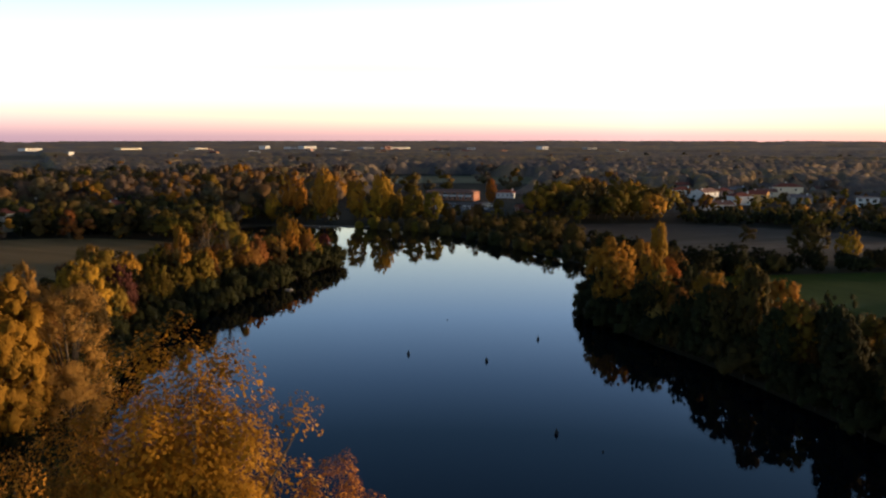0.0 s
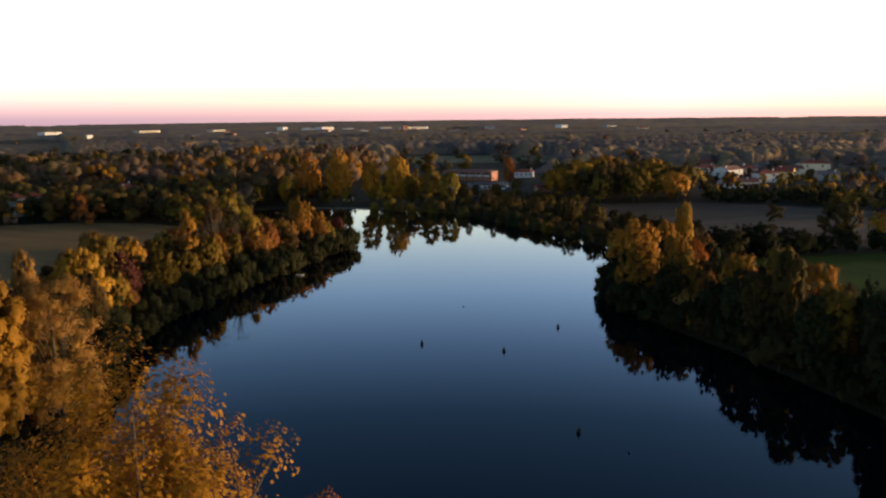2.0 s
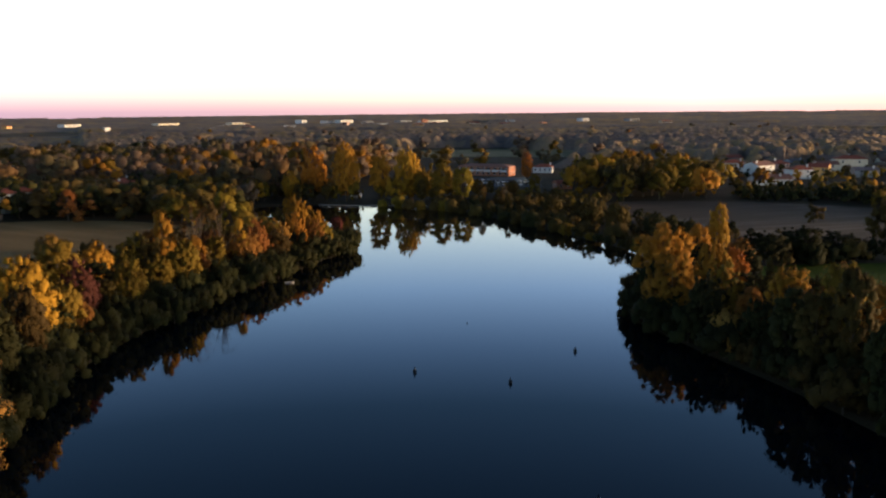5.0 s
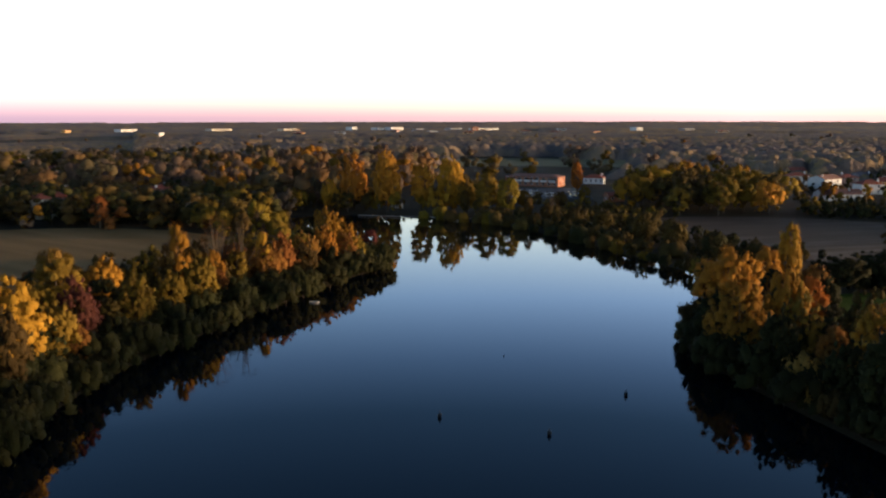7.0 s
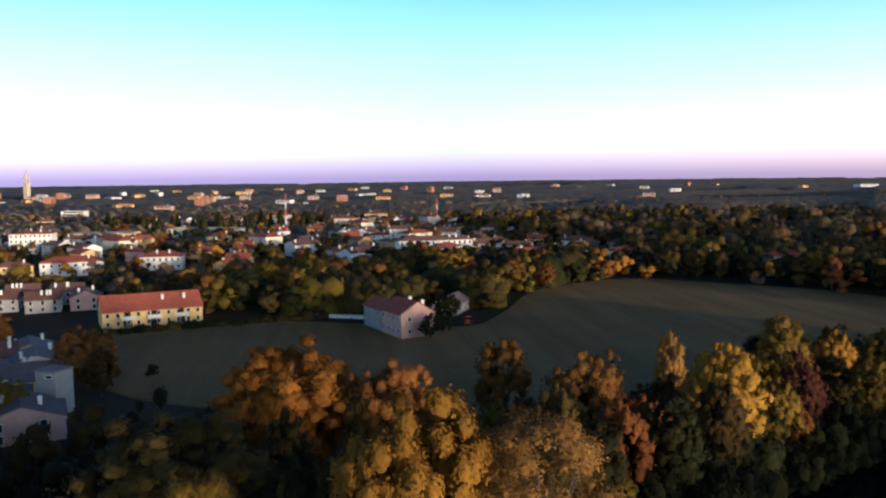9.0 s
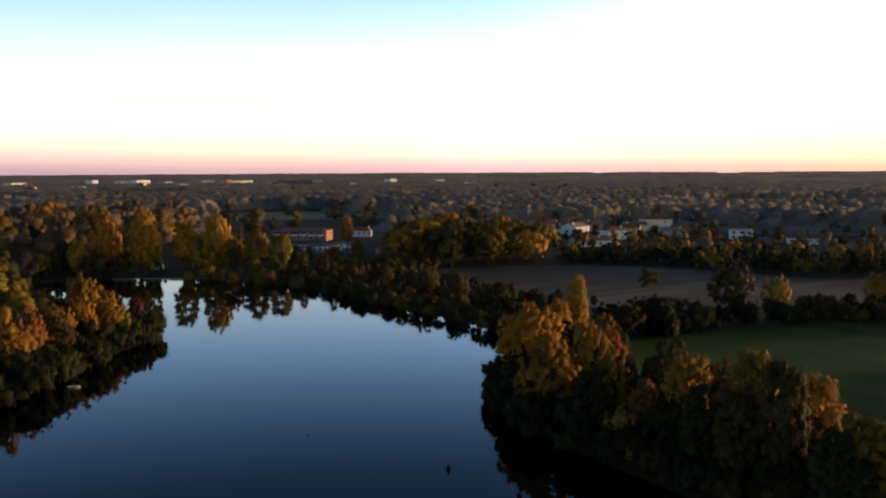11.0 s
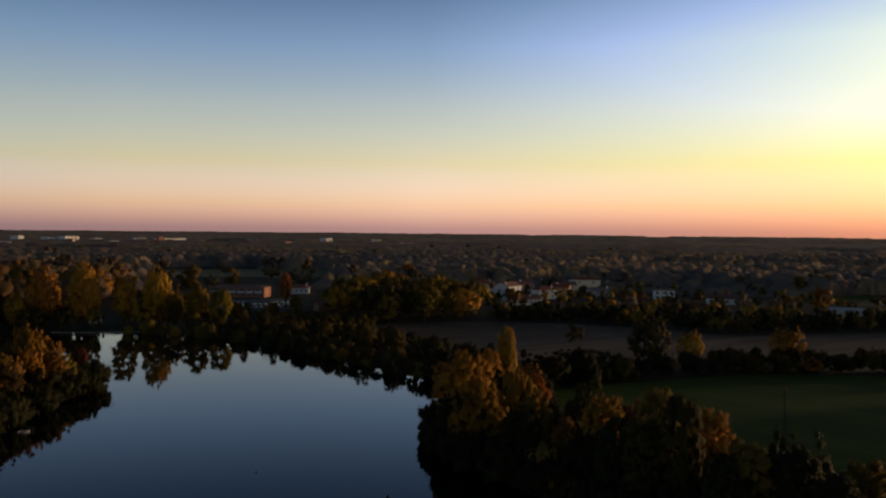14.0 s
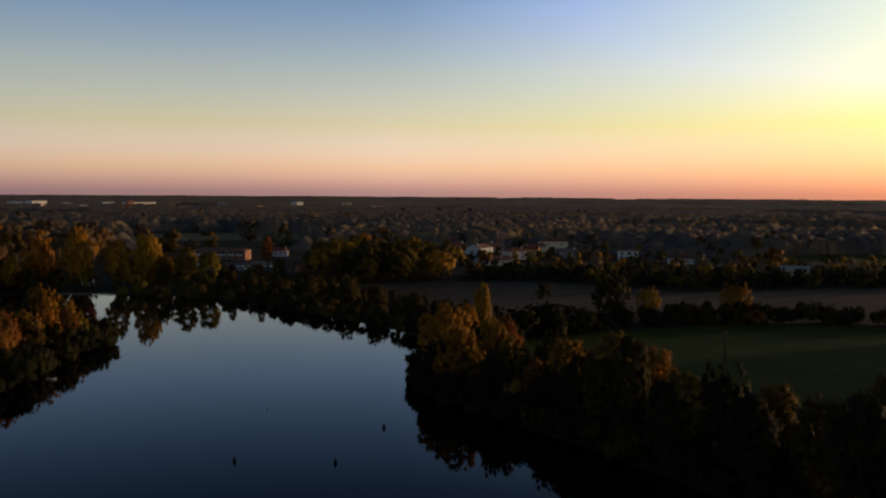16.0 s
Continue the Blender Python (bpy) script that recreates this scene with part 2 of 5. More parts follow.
def crown_lobes(rng, kind, h):
    """Centres and radii of the leaf masses of a crown, for a tree h high."""
    if kind == "round":
        n, r = 200, 0.4 * h
        p = unit(rng, n) * rng.uniform(0.45, 1.0, (n, 1)) ** 0.5 * r
        turn = np.arctan2(p[:, 1], p[:, 0])
        p *= (1 + 0.16 * np.sin(2 * turn + rng.uniform(0, 6.28)) + 0.12 * np.sin(3 * turn + rng.uniform(0, 6.28)) + rng.normal(scale=0.08, size=n))[:, None]
        p[:, 2] = np.where(p[:, 2] > 0, p[:, 2] * 1.02, p[:, 2] * 0.9) + 0.57 * h
        rad = rng.uniform(0.042, 0.078, n) * h
    elif kind == "dome":
        n = 330
        p = unit(rng, n) * rng.uniform(0.2, 1.0, (n, 1)) ** 0.5 * (0.39 * h, 0.39 * h, 0.4 * h)
        p += rng.normal(scale=0.02 * h, size=(n, 3))
        p[:, 2] += 0.54 * h
        rad = rng.uniform(0.035, 0.062, n) * h
    elif kind == "oval":
        n = 140
        p = unit(rng, n) * rng.uniform(0.4, 1.0, (n, 1)) ** 0.5 * (0.23 * h, 0.23 * h, 0.38 * h)
        p[:, 2] += 0.55 * h
        rad = rng.uniform(0.036, 0.068, n) * h
    elif kind == "plume":
        limbs, along = 70, np.array([0.42, 0.58, 0.72, 0.86, 1.0])
        turn, out, top = rng.uniform(0, 6.283, limbs), 0.25 * rng.uniform(0.1, 1, limbs) ** 0.6, rng.uniform(0.74, 0.99, limbs)
        top = top - 0.3 * (out / 0.25) ** 2 * rng.uniform(0.3, 1, limbs)
        root = rng.uniform(0.22, 0.42, limbs)
        reach = out[:, None] * along[None] ** 0.75
        z = root[:, None] + (top - root)[:, None] * along[None] ** 1.2
        p = np.stack([np.cos(turn)[:, None] * reach, np.sin(turn)[:, None] * reach, z], -1).reshape(-1, 3) * h
        p += rng.normal(scale=0.009 * h, size=p.shape)
        rad = (np.tile(0.085 - 0.047 * along, limbs) * rng.uniform(0.75, 1.25, len(p))) * h
    elif kind == "tall":
        n = 36
        z = rng.uniform(0.2, 0.95, n)
        w = 0.2 * np.sin(np.pi * np.clip((z - 0.02) / 1.0, 0, 1)) ** 0.7
        a = rng.uniform(0, 6.283, n)
        q = rng.uniform(0.2, 1, n) ** 0.6
        p = np.stack([np.cos(a) * w * q, np.sin(a) * w * q, z], 1) * h
        rad = rng.uniform(0.065, 0.11, n) * h
    elif kind == "spread":
        n = 40
        a, q = rng.uniform(0, 6.283, n), rng.uniform(0, 1, n) ** 0.55
        z = 0.42 + 0.46 * np.sqrt(np.clip(1 - q * q * 0.85, 0, 1)) * rng.uniform(0.4, 1.0, n)
        p = np.stack([np.cos(a) * q * 0.46, np.sin(a) * q * 0.46, z], 1) * h
        rad = rng.uniform(0.085, 0.15, n) * h
    elif kind in ("ash", "bare"):
        n = 60 if kind == "bare" else 190
        z = rng.uniform(0.16, 0.97, n)
        w = 0.24 * np.sin(np.pi * np.clip((z - 0.1) / 0.95, 0, 1)) ** 0.6
        a, q = rng.uniform(0, 6.283, n), rng.uniform(0.1, 1, n) ** 0.6
        p = np.stack([np.cos(a) * w * q, np.sin(a) * w * q, z], 1) * h
        rad = rng.uniform(0.035, 0.065, n) * h
    elif kind == "shrub":
        n = 26
        a, q = rng.uniform(0, 6.283, n), rng.uniform(0, 1, n) ** 0.6
        p = np.stack([np.cos(a) * q * 0.6, np.sin(a) * q * 0.6, rng.uniform(0.15, 0.85 - 0.3 * q, n)], 1) * h
        rad = rng.uniform(0.14, 0.24, n) * h
    else:  # spire
        n = 26
        z = np.linspace(0.08, 0.95, n)
        a = rng.uniform(0, 6.283, n)
        w = 0.14 * (1 - z) ** 0.8
        p = np.stack([np.cos(a) * w * 0.6, np.sin(a) * w * 0.6, z], 1) * h
        rad = (0.03 + 0.1 * (1 - z) ** 0.7) * h
    return p, rad


def outward(points, own, p, rad, share=0.5):
    """Normals of a leaf mass: partly those of its own lobe, partly those of the whole crown."""
    mid = p.mean(0)
    reach = np.abs(p - mid).max(0) + rad.mean()
    whole = (points - mid) / reach
    whole /= np.linalg.norm(whole, axis=1, keepdims=True) + 1e-6
    n = own * share + whole * (1 - share) + (0, 0, 0.4)
    return n / (np.linalg.norm(n, axis=1, keepdims=True) + 1e-6)


def crown_mesh(name, material, seed, kind, h, leaves, size, hull=0.82, level=2, loose=0.25):
    """A crown of overlapping leaf masses: a soft core in each, and leaf clumps over and round it."""
    rng = np.random.default_rng(seed)
    p, rad = crown_lobes(rng, kind, h)
    if level == 0:
        p, rad = p[:28], rad[:28] * 2.1
        p[:, 2] = p[:, 2] * 1.06 - 0.09 * h
    verts, tris, normals, at = [], [], [], 0
    iv, itri = ICO[2 if level == 2 else 1]
    if hull:
        for c, r in zip(p, rad):
            v = c + iv * r * hull * (1 + rng.normal(scale=0.16, size=(len(iv), 1))) * (0.95, 0.95, 1.0)
            verts.append(v)
            normals.append(outward(v, iv, p, rad))
            tris.append(itri + at)
            at += len(v)
    share = rad ** 2 / (rad ** 2).sum()
    k = rng.choice(len(p), size=leaves, p=share)
    d = unit(rng, leaves)
    d[:, 2] = np.where(d[:, 2] < -0.5, -d[:, 2], d[:, 2])
    deep = 1.15 * rng.random((leaves, 1)) ** 0.4 if kind in ("plume", "ash") else rng.normal(0.9, loose * 0.6, (leaves, 1))
    centre = p[k] + d * rad[k, None] * deep * (1, 1, 1.15 if kind == "plume" else 0.95)
    n = outward(centre, d, p, rad)
    verts.append(leaf_quads(rng, centre, n, size))
    normals.append(np.repeat(n, 4, axis=0))
    quads = at + np.arange(leaves * 4).reshape(-1, 4)
    return mesh_np(name, np.concatenate(verts), quads, np.concatenate(tris) if tris else [], material, True, normals=np.concatenate(normals)), p


def tube(points, radii, sides=6):
    verts, faces = [], []
    for i, (c, r) in enumerate(zip(points, radii)):
        c = Vector(c)
        ahead = (Vector(points[min(i + 1, len(points) - 1)]) - Vector(points[max(i - 1, 0)])).normalized()
        turn = ahead.to_track_quat("Z", "Y")
        for s in range(sides):
            a = 2 * math.pi * s / sides
            verts.append(c + turn @ Vector((math.cos(a) * r, math.sin(a) * r, 0)))
    for i in range(len(points) - 1):
        for s in range(sides):
            t = (s + 1) % sides
            faces.append((i * sides + s, i * sides + t, (i + 1) * sides + t, (i + 1) * sides + s))
    faces.append(tuple(range((len(points) - 1) * sides, len(points) * sides)))
    return verts, faces


def trunk_mesh(name, seed, h, lobes, limbs, girth=0.022, fork=0.3):
    """A tapered trunk that leans a little, and limbs that rise from it to the leaf masses."""
    rng = np.random.default_rng(seed + 77)
    verts, faces = [], []

    def add(v, f):
        k = len(verts)
        verts.extend(v)
        faces.extend(tuple(i + k for i in p) for p in f)

    bend = rng.normal(scale=0.012 * h, size=2)
    spine = [Vector((bend[0] * s * s, bend[1] * s * s, s * h * 0.86 - 0.3)) for s in np.linspace(0, 1, 7)]
    add(*tube(spine, [girth * h * (1.25 if s == 0 else 1 - 0.88 * s) for s in np.linspace(0, 1, 7)], 7))
    order = rng.permutation(len(lobes))[:limbs]
    for i in order:
        tip = Vector(lobes[i])
        s = min(0.8, max(fork * 0.6, tip.z / h * 0.62 - 0.05))
        root = Vector((bend[0] * s * s, bend[1] * s * s, s * h * 0.86 - 0.3))
        mid = root.lerp(tip, 0.5) + Vector((0, 0, 0.04 * h))
        r = girth * h * (1 - 0.8 * s) * 0.45
        add(*tube([root, mid, tip], [r, r * 0.62, r * 0.2], 5))
    return mesh_of(name, verts, faces, BARK, True)


TREES = {}


def tree(name, look_, colour, m, seed, kind, h, leaves, size, label, group="", hull=0.82, level=2, loose=0.25, limbs=10):
    """One tree as an empty with its trunk and its crown; the same shape is built once, and each tree has its own leaf colour."""
    if look_ not in TREES:
        crown, lobes = crown_mesh("crown", LEAF[colour], seed, kind, h, leaves, size, hull, level, loose)
        TREES[look_] = (trunk_mesh("trunk", seed, h, lobes, limbs), crown)
    trunk, crown = TREES[look_]
    t = empty(name, m)
    part("trunk", trunk, t)
    top = part("crown", crown, t)
    top.material_slots[0].link = "OBJECT"
    top.material_slots[0].material = LEAF[colour]
    return tagged(t, label, "tree", group)


LOW = {}


def low_tree(kind, v, light=False):
    """A light tree of height 1 as arrays: soft cores and leaf clumps, with its widest spread scaled to 1."""
    if (kind, v, light) not in LOW:
        rng = np.random.default_rng(900 + v * 13 + len(kind))
        p, rad = crown_lobes(rng, kind, 1.0)
        keep = rng.permutation(len(p))[:7 if light else 16]
        p, rad = p[keep], rad[keep] * (3.1 if light else 2.4)
        p[:, 2] = p[:, 2] * 1.0 - 0.1
        iv, itri = ICO[1]
        core = [c + iv * r * 0.85 * (1 + rng.normal(scale=0.14, size=(len(iv), 1))) for c, r in zip(p, rad)]
        n = 130 if light else 260
        k = rng.choice(len(p), size=n, p=rad ** 2 / (rad ** 2).sum())
        d = unit(rng, n)
        d[:, 2] = np.where(d[:, 2] < -0.4, -d[:, 2], d[:, 2])
        at = p[k] + d * rad[k, None] * rng.normal(0.96, 0.2, (n, 1))
        dn = outward(at, d, p, rad)
        verts = np.concatenate(core + [leaf_quads(rng, at, dn, 0.036 if light else 0.03)])
        normals = np.concatenate([outward(c, iv, p, rad) for c in core] + [np.repeat(dn, 4, axis=0)])
        tris = np.concatenate([itri + i * len(iv) for i in range(len(p))])
        quads = len(iv) * len(p) + np.arange(n * 4).reshape(-1, 4)
        spread = 2 * np.percentile(np.abs(verts[:, :2]), 97)
        verts[:, :2] /= spread
        LOW[kind, v, light] = (verts, quads, tris, normals)
    return LOW[kind, v, light]


def grove(name, spots, label, category="trees", light=False):
    """Many trees joined into one mesh. spots: (kind, colour, x, y, h, w, ground height)."""
    rng = np.random.default_rng(len(spots))
    colours = sorted({c for _, c, *_ in spots})
    slots = [LEAF[c] for c in colours] + [BARK]
    V, Q, T, N, qi, ti, at = [], [], [], [], [], [], 0
    for kind, colour, x, y, h, w, g in spots:
        v, q, t, nn = low_tree(kind, int(rng.integers(4)), light)
        a = rng.uniform(0, 6.283)
        c, s = math.cos(a), math.sin(a)
        V.append(np.stack([(v[:, 0] * c - v[:, 1] * s) * w + x, (v[:, 0] * s + v[:, 1] * c) * w + y, v[:, 2] * h + g], 1))
        N.append(np.stack([nn[:, 0] * c - nn[:, 1] * s, nn[:, 0] * s + nn[:, 1] * c, nn[:, 2]], 1))
        Q.append(q + at)
        T.append(t + at)
        qi.append(np.full(len(q), colours.index(colour)))
        ti.append(np.full(len(t), colours.index(colour)))
        at += len(v)
        if kind != "shrub" and not light:
            r = 0.02 * h
            ring = np.array([(math.cos(k * 1.2566), math.sin(k * 1.2566)) for k in range(5)])
            V.append(np.concatenate([np.column_stack([ring * r * 1.3 + (x, y), np.full(5, g - 0.3)]), np.column_stack([ring * r * 0.5 + (x, y), np.full(5, g + h * 0.6)])]))
            N.append(np.tile(np.column_stack([ring, np.zeros(5)]), (2, 1)))
            Q.append(at + np.array([(k, (k + 1) % 5, 5 + (k + 1) % 5, 5 + k) for k in range(5)]))
            qi.append(np.full(5, len(colours)))
            at += 10
    me = mesh_np(name, np.concatenate(V), np.concatenate(Q), np.concatenate(T), None, True, slots=slots, which=np.concatenate(qi + ti), normals=np.concatenate(N))
    return tagged(new(name, me), label, category, kind="stuff")


# ---- ground, lake, fields ----
SHORE = [(20, 41), (-2, 53), (-22, 67), (-38, 86), (-48, 102), (-55, 118), (-60, 132), (-63, 148), (-65, 163), (-65, 188), (-61, 210), (-57, 230),
         (-51, 250), (-44, 275), (-38, 295), (-50, 309), (-84, 346), (-102, 392), (-96, 419), (-70, 426), (-48, 419), (-22, 407), (-3, 392), (18, 358),
         (35, 326), (46, 304), (54, 285), (58, 263), (52, 242), (43, 228), (36, 218), (37, 204), (44, 183), (52, 163), (59, 140), (65, 118), (68, 98), (66, 73), (55, 51), (38, 41)]


def rounded(pts, steps=4):
    """A closed smooth line through the points."""
    out, n = [], len(pts)
    for i in range(n):
        a, b, c, d = (Vector((*pts[(i + k) % n], 0)) for k in (-1, 0, 1, 2))
        for s in range(steps):
            t = s / steps
            out.append(0.5 * ((2 * b) + (c - a) * t + (2 * a - 5 * b + 4 * c - d) * t * t + (3 * b - a - 3 * c + d) * t ** 3))
    return out


def offset(line, d):
    n, out = len(line), []
    for i in range(n):
        g = (line[(i + 1) % n] - line[i - 1]).normalized()
        out.append(line[i] + Vector((-g.y, g.x, 0)) * d)
    return out


shore = rounded(SHORE)
area = sum(a.x * b.y - b.x * a.y for a, b in zip(shore, shore[1:] + shore[:1]))
OUT = -1 if area > 0 else 1


def inside(x, y, poly):
    hit, n = False, len(poly)
    for i in range(n):
        (x1, y1), (x2, y2) = poly[i][:2], poly[i - 1][:2]
        if (y1 > y) != (y2 > y) and x < (x2 - x1) * (y - y1) / (y2 - y1) + x1:
            hit = not hit
    return hit


def swell(x, y):
    """The height of the land: flat round the lake, rising a little towards the horizon."""
    d = math.hypot(x, y)
    return 0.5 + max(0.0, (d - 2200) / 2700) ** 1.4 * 14


def build_ground():
    bm = bmesh.new()
    bank, foot = offset(shore, OUT * 1.5), offset(shore, -OUT * 2.5)
    top = [bm.verts.new((p.x, p.y, 0.4)) for p in bank]
    low = [bm.verts.new((p.x, p.y, -0.8)) for p in foot]
    n = len(top)
    for i in range(n):
        bm.faces.new((top[i], top[(i + 1) % n], low[(i + 1) % n], low[i]))
    rings = []
    for d in (700, 1300, 2200, 2900, 3600, 4300, 4900):
        rings.append([bm.verts.new((d * math.cos(a), d * math.sin(a), swell(d, 0))) for a in np.linspace(0, 2 * math.pi, 97)[:-1]])
    for a, b in zip(rings, rings[1:]):
        for i in range(96):
            bm.faces.new((a[i], a[(i + 1) % 96], b[(i + 1) % 96], b[i]))
    edges = [bm.edges.get((top[i], top[(i + 1) % n])) for i in range(n)]
    edges += [bm.edges.get((rings[0][i], rings[0][(i + 1) % 96])) for i in range(96)]
    bmesh.ops.triangle_fill(bm, edges=edges, use_beauty=True)
    bmesh.ops.recalc_face_normals(bm, faces=bm.faces)
    me = bpy.data.meshes.new("ground")
    bm.to_mesh(me)
    bm.free()
    me.materials.append(SOIL)
    return tagged(new("ground", me), "dark earth, grass and leaf litter under autumn woods", "ground", kind="structure")


def lake_water():
    m, n, l, b = nodes_of("lake_water")
    b.inputs["Base Color"].default_value = (0.001, 0.003, 0.006, 1)
    b.inputs["Roughness"].default_value, b.inputs["IOR"].default_value = 0.025, 1.33
    tc, tex, bp = n.new("ShaderNodeTexCoord"), n.new("ShaderNodeTexNoise"), n.new("ShaderNodeBump")
    tex.inputs["Scale"].default_value, tex.inputs["Detail"].default_value = 0.7, 4
    l.new(tc.outputs["Object"], tex.inputs["Vector"])
    bp.inputs["Strength"].default_value, bp.inputs["Distance"].default_value = 0.02, 0.1
    l.new(tex.outputs["Fac"], bp.inputs["Height"])
    l.new(bp.outputs["Normal"], b.inputs["Normal"])
    return m


build_ground()
edge = offset(shore, OUT * 1.0)
tagged(new("water", mesh_of("water", [(p.x, p.y, 0) for p in edge], [tuple(range(len(edge)))], lake_water())),
       "calm dark blue lake mirroring trees and sky", "lake", kind="structure")


def field(name, pts, z, material, label, category):
    """A level piece of open land laid on the ground, with a rounded outline and a skirt that sinks into it."""
    line = rounded(pts, 5)
    k = len(line)
    verts = [(p.x, p.y, z) for p in line] + [(p.x, p.y, 0.2) for p in offset(line, 1.0)]
    faces = [tuple(range(k))] + [(i, (i + 1) % k, k + (i + 1) % k, k + i) for i in range(k)]
    return tagged(new(name, mesh_of(name, verts, faces, material)), label, category, kind="structure")


def furrowed(name, a, b_, c, turn, pitch=0.12):
    """Open land: broad patches of three colours with faint parallel tracks in one direction."""
    m, n, l, b = nodes_of(name)
    tc, mp = n.new("ShaderNodeTexCoord"), n.new("ShaderNodeMapping")
    mp.inputs["Rotation"].default_value = (0, 0, radians(turn))
    l.new(tc.outputs["Object"], mp.inputs["Vector"])
    st = n.new("ShaderNodeMapping")
    st.inputs["Scale"].default_value = (0.012, 0.16, 0.1)
    l.new(mp.outputs["Vector"], st.inputs["Vector"])
    big, streak, fine = (n.new("ShaderNodeTexNoise") for _ in range(3))
    big.inputs["Scale"].default_value, big.inputs["Detail"].default_value = 0.02, 4
    streak.inputs["Scale"].default_value, streak.inputs["Detail"].default_value = 1.0, 5
    fine.inputs["Scale"].default_value, fine.inputs["Detail"].default_value = 1.2, 5
    l.new(mp.outputs["Vector"], big.inputs["Vector"])
    l.new(st.outputs["Vector"], streak.inputs["Vector"])
    l.new(mp.outputs["Vector"], fine.inputs["Vector"])
    mix = n.new("ShaderNodeMix")
    mix.inputs["Factor"].default_value = 0.55
    l.new(big.outputs["Fac"], mix.inputs["A"])
    l.new(streak.outputs["Fac"], mix.inputs["B"])
    mix2 = n.new("ShaderNodeMix")
    mix2.inputs["Factor"].default_value = 0.2
    l.new(mix.outputs["Result"], mix2.inputs["A"])
    l.new(fine.outputs["Fac"], mix2.inputs["B"])
    r = ramp(n, [(0.36, a), (0.5, b_), (0.66, c)])
    l.new(mix2.outputs["Result"], r.inputs["Fac"])
    l.new(r.outputs["Color"], b.inputs["Base Color"])
    b.inputs["Roughness"].default_value = 0.95
    b.inputs["Specular IOR Level"].default_value = 0.04
    bp = n.new("ShaderNodeBump")
    bp.inputs["Strength"].default_value, bp.inputs["Distance"].default_value = 0.5, 0.15
    l.new(fine.outputs["Fac"], bp.inputs["Height"])
    l.new(bp.outputs["Normal"], b.inputs["Normal"])
    return m


STUBBLE = furrowed("stubble", (0.135, 0.088, 0.034), (0.185, 0.122, 0.05), (0.25, 0.16, 0.07), 30)
PLOUGH = furrowed("ploughed_earth", (0.06, 0.046, 0.034), (0.08, 0.062, 0.046), (0.14, 0.115, 0.09), -20)
GRASS = furrowed("meadow_grass", (0.028, 0.05, 0.005), (0.042, 0.066, 0.008), (0.07, 0.086, 0.014), 60)
PALE = furrowed("pale_far_fields", (0.09, 0.09, 0.045), (0.14, 0.13, 0.07), (0.2, 0.18, 0.11), 10)

FIELD_WEST = [(-206, 242), (-239, 289), (-240, 341), (-200, 358), (-166, 367), (-132, 362), (-100, 336), (-92, 275), (-100, 219), (-112, 178), (-135, 148),
              (-168, 120), (-205, 114), (-246, 126), (-250, 163), (-232, 187), (-196, 216)]
MEADOW = [(76, 261), (113, 269), (150, 273), (178, 267), (230, 234), (240, 163), (200, 112), (150, 94), (110, 102), (88, 143), (78, 183), (70, 224)]
FIELD_EAST = [(56, 379), (62, 423), (120, 428), (176, 395), (208, 356), (258, 358), (330, 336), (320, 285), (240, 273), (180, 290), (120, 305), (88, 318), (70, 346)]
field("field_west", FIELD_WEST, 0.62, STUBBLE, "brown green stubble field with faint tracks", "field")
field("meadow", MEADOW, 0.62, GRASS, "dark green mown meadow behind the bank", "meadow")
field("field_east", FIELD_EAST, 0.62, PLOUGH, "grey brown ploughed field with pale streaks", "field")
field("field_far", [(380, 814), (520, 845), (700, 774), (900, 713), (1000, 794), (760, 947), (520, 998), (400, 947)], 0.65, PALE, "pale flat fields far off", "field")
field("field_north", [(-160, 794), (-20, 814), (120, 804), (150, 916), (0, 957), (-150, 916)], 0.65, PALE, "pale field between far woods", "field")
field("field_verge", [(360, 529), (440, 550), (560, 509), (620, 428), (540, 407), (430, 458)], 0.65, GRASS, "green field behind the village", "field")
FAR_STRIPS = [[(-320, 1480), (240, 1500), (260, 1590), (-300, 1580)], [(480, 1260), (1150, 1120), (1210, 1230), (520, 1400)], [(-60, 1150), (420, 1130), (430, 1190), (-50, 1220)], [(300, 2150), (1300, 1900), (1380, 2100), (320, 2380)]]
for strip in FAR_STRIPS:
    field("field_far", strip, 0.7, PALE, "pale field strip between distant woods", "field")
OPEN = FAR_STRIPS + [FIELD_WEST, MEADOW, FIELD_EAST, [(380, 814), (520, 845), (700, 774), (900, 713), (1000, 794), (760, 947), (520, 998), (400, 947)],
        [(-160, 794), (-20, 814), (120, 804), (150, 916), (0, 957), (-150, 916)], [(360, 529), (440, 550), (560, 509), (620, 428), (540, 407), (430, 458)]]

# ---- trees by the lake ----
BASE = {"round": (14, 0.92), "dome": (14, 0.95), "oval": (22, 0.58), "plume": (30, 0.5), "tall": (24, 0.52), "spread": (13, 1.1), "shrub": (5, 1.5), "spire": (16, 0.3), "ash": (22, 0.5), "bare": (18, 0.5)}
NEAR = {"round": (4600, 0.2), "dome": (9000, 0.165), "oval": (4400, 0.235), "plume": (30000, 0.2), "tall": (5000, 0.2), "spread": (5000, 0.2), "shrub": (950, 0.175), "ash": (14000, 0.15), "bare": (1500, 0.1)}
FINE = {"round": (20000, 0.12), "dome": (46000, 0.11), "oval": (18000, 0.15), "plume": (95000, 0.12), "ash": (44000, 0.095)}
FAR = {"round": (560, 0.42), "dome": (800, 0.42), "oval": (560, 0.5), "plume": (900, 0.5), "tall": (800, 0.42), "spread": (700, 0.36), "shrub": (260, 0.27), "spire": (420, 0.35), "ash": (1300, 0.35), "bare": (220, 0.3)}
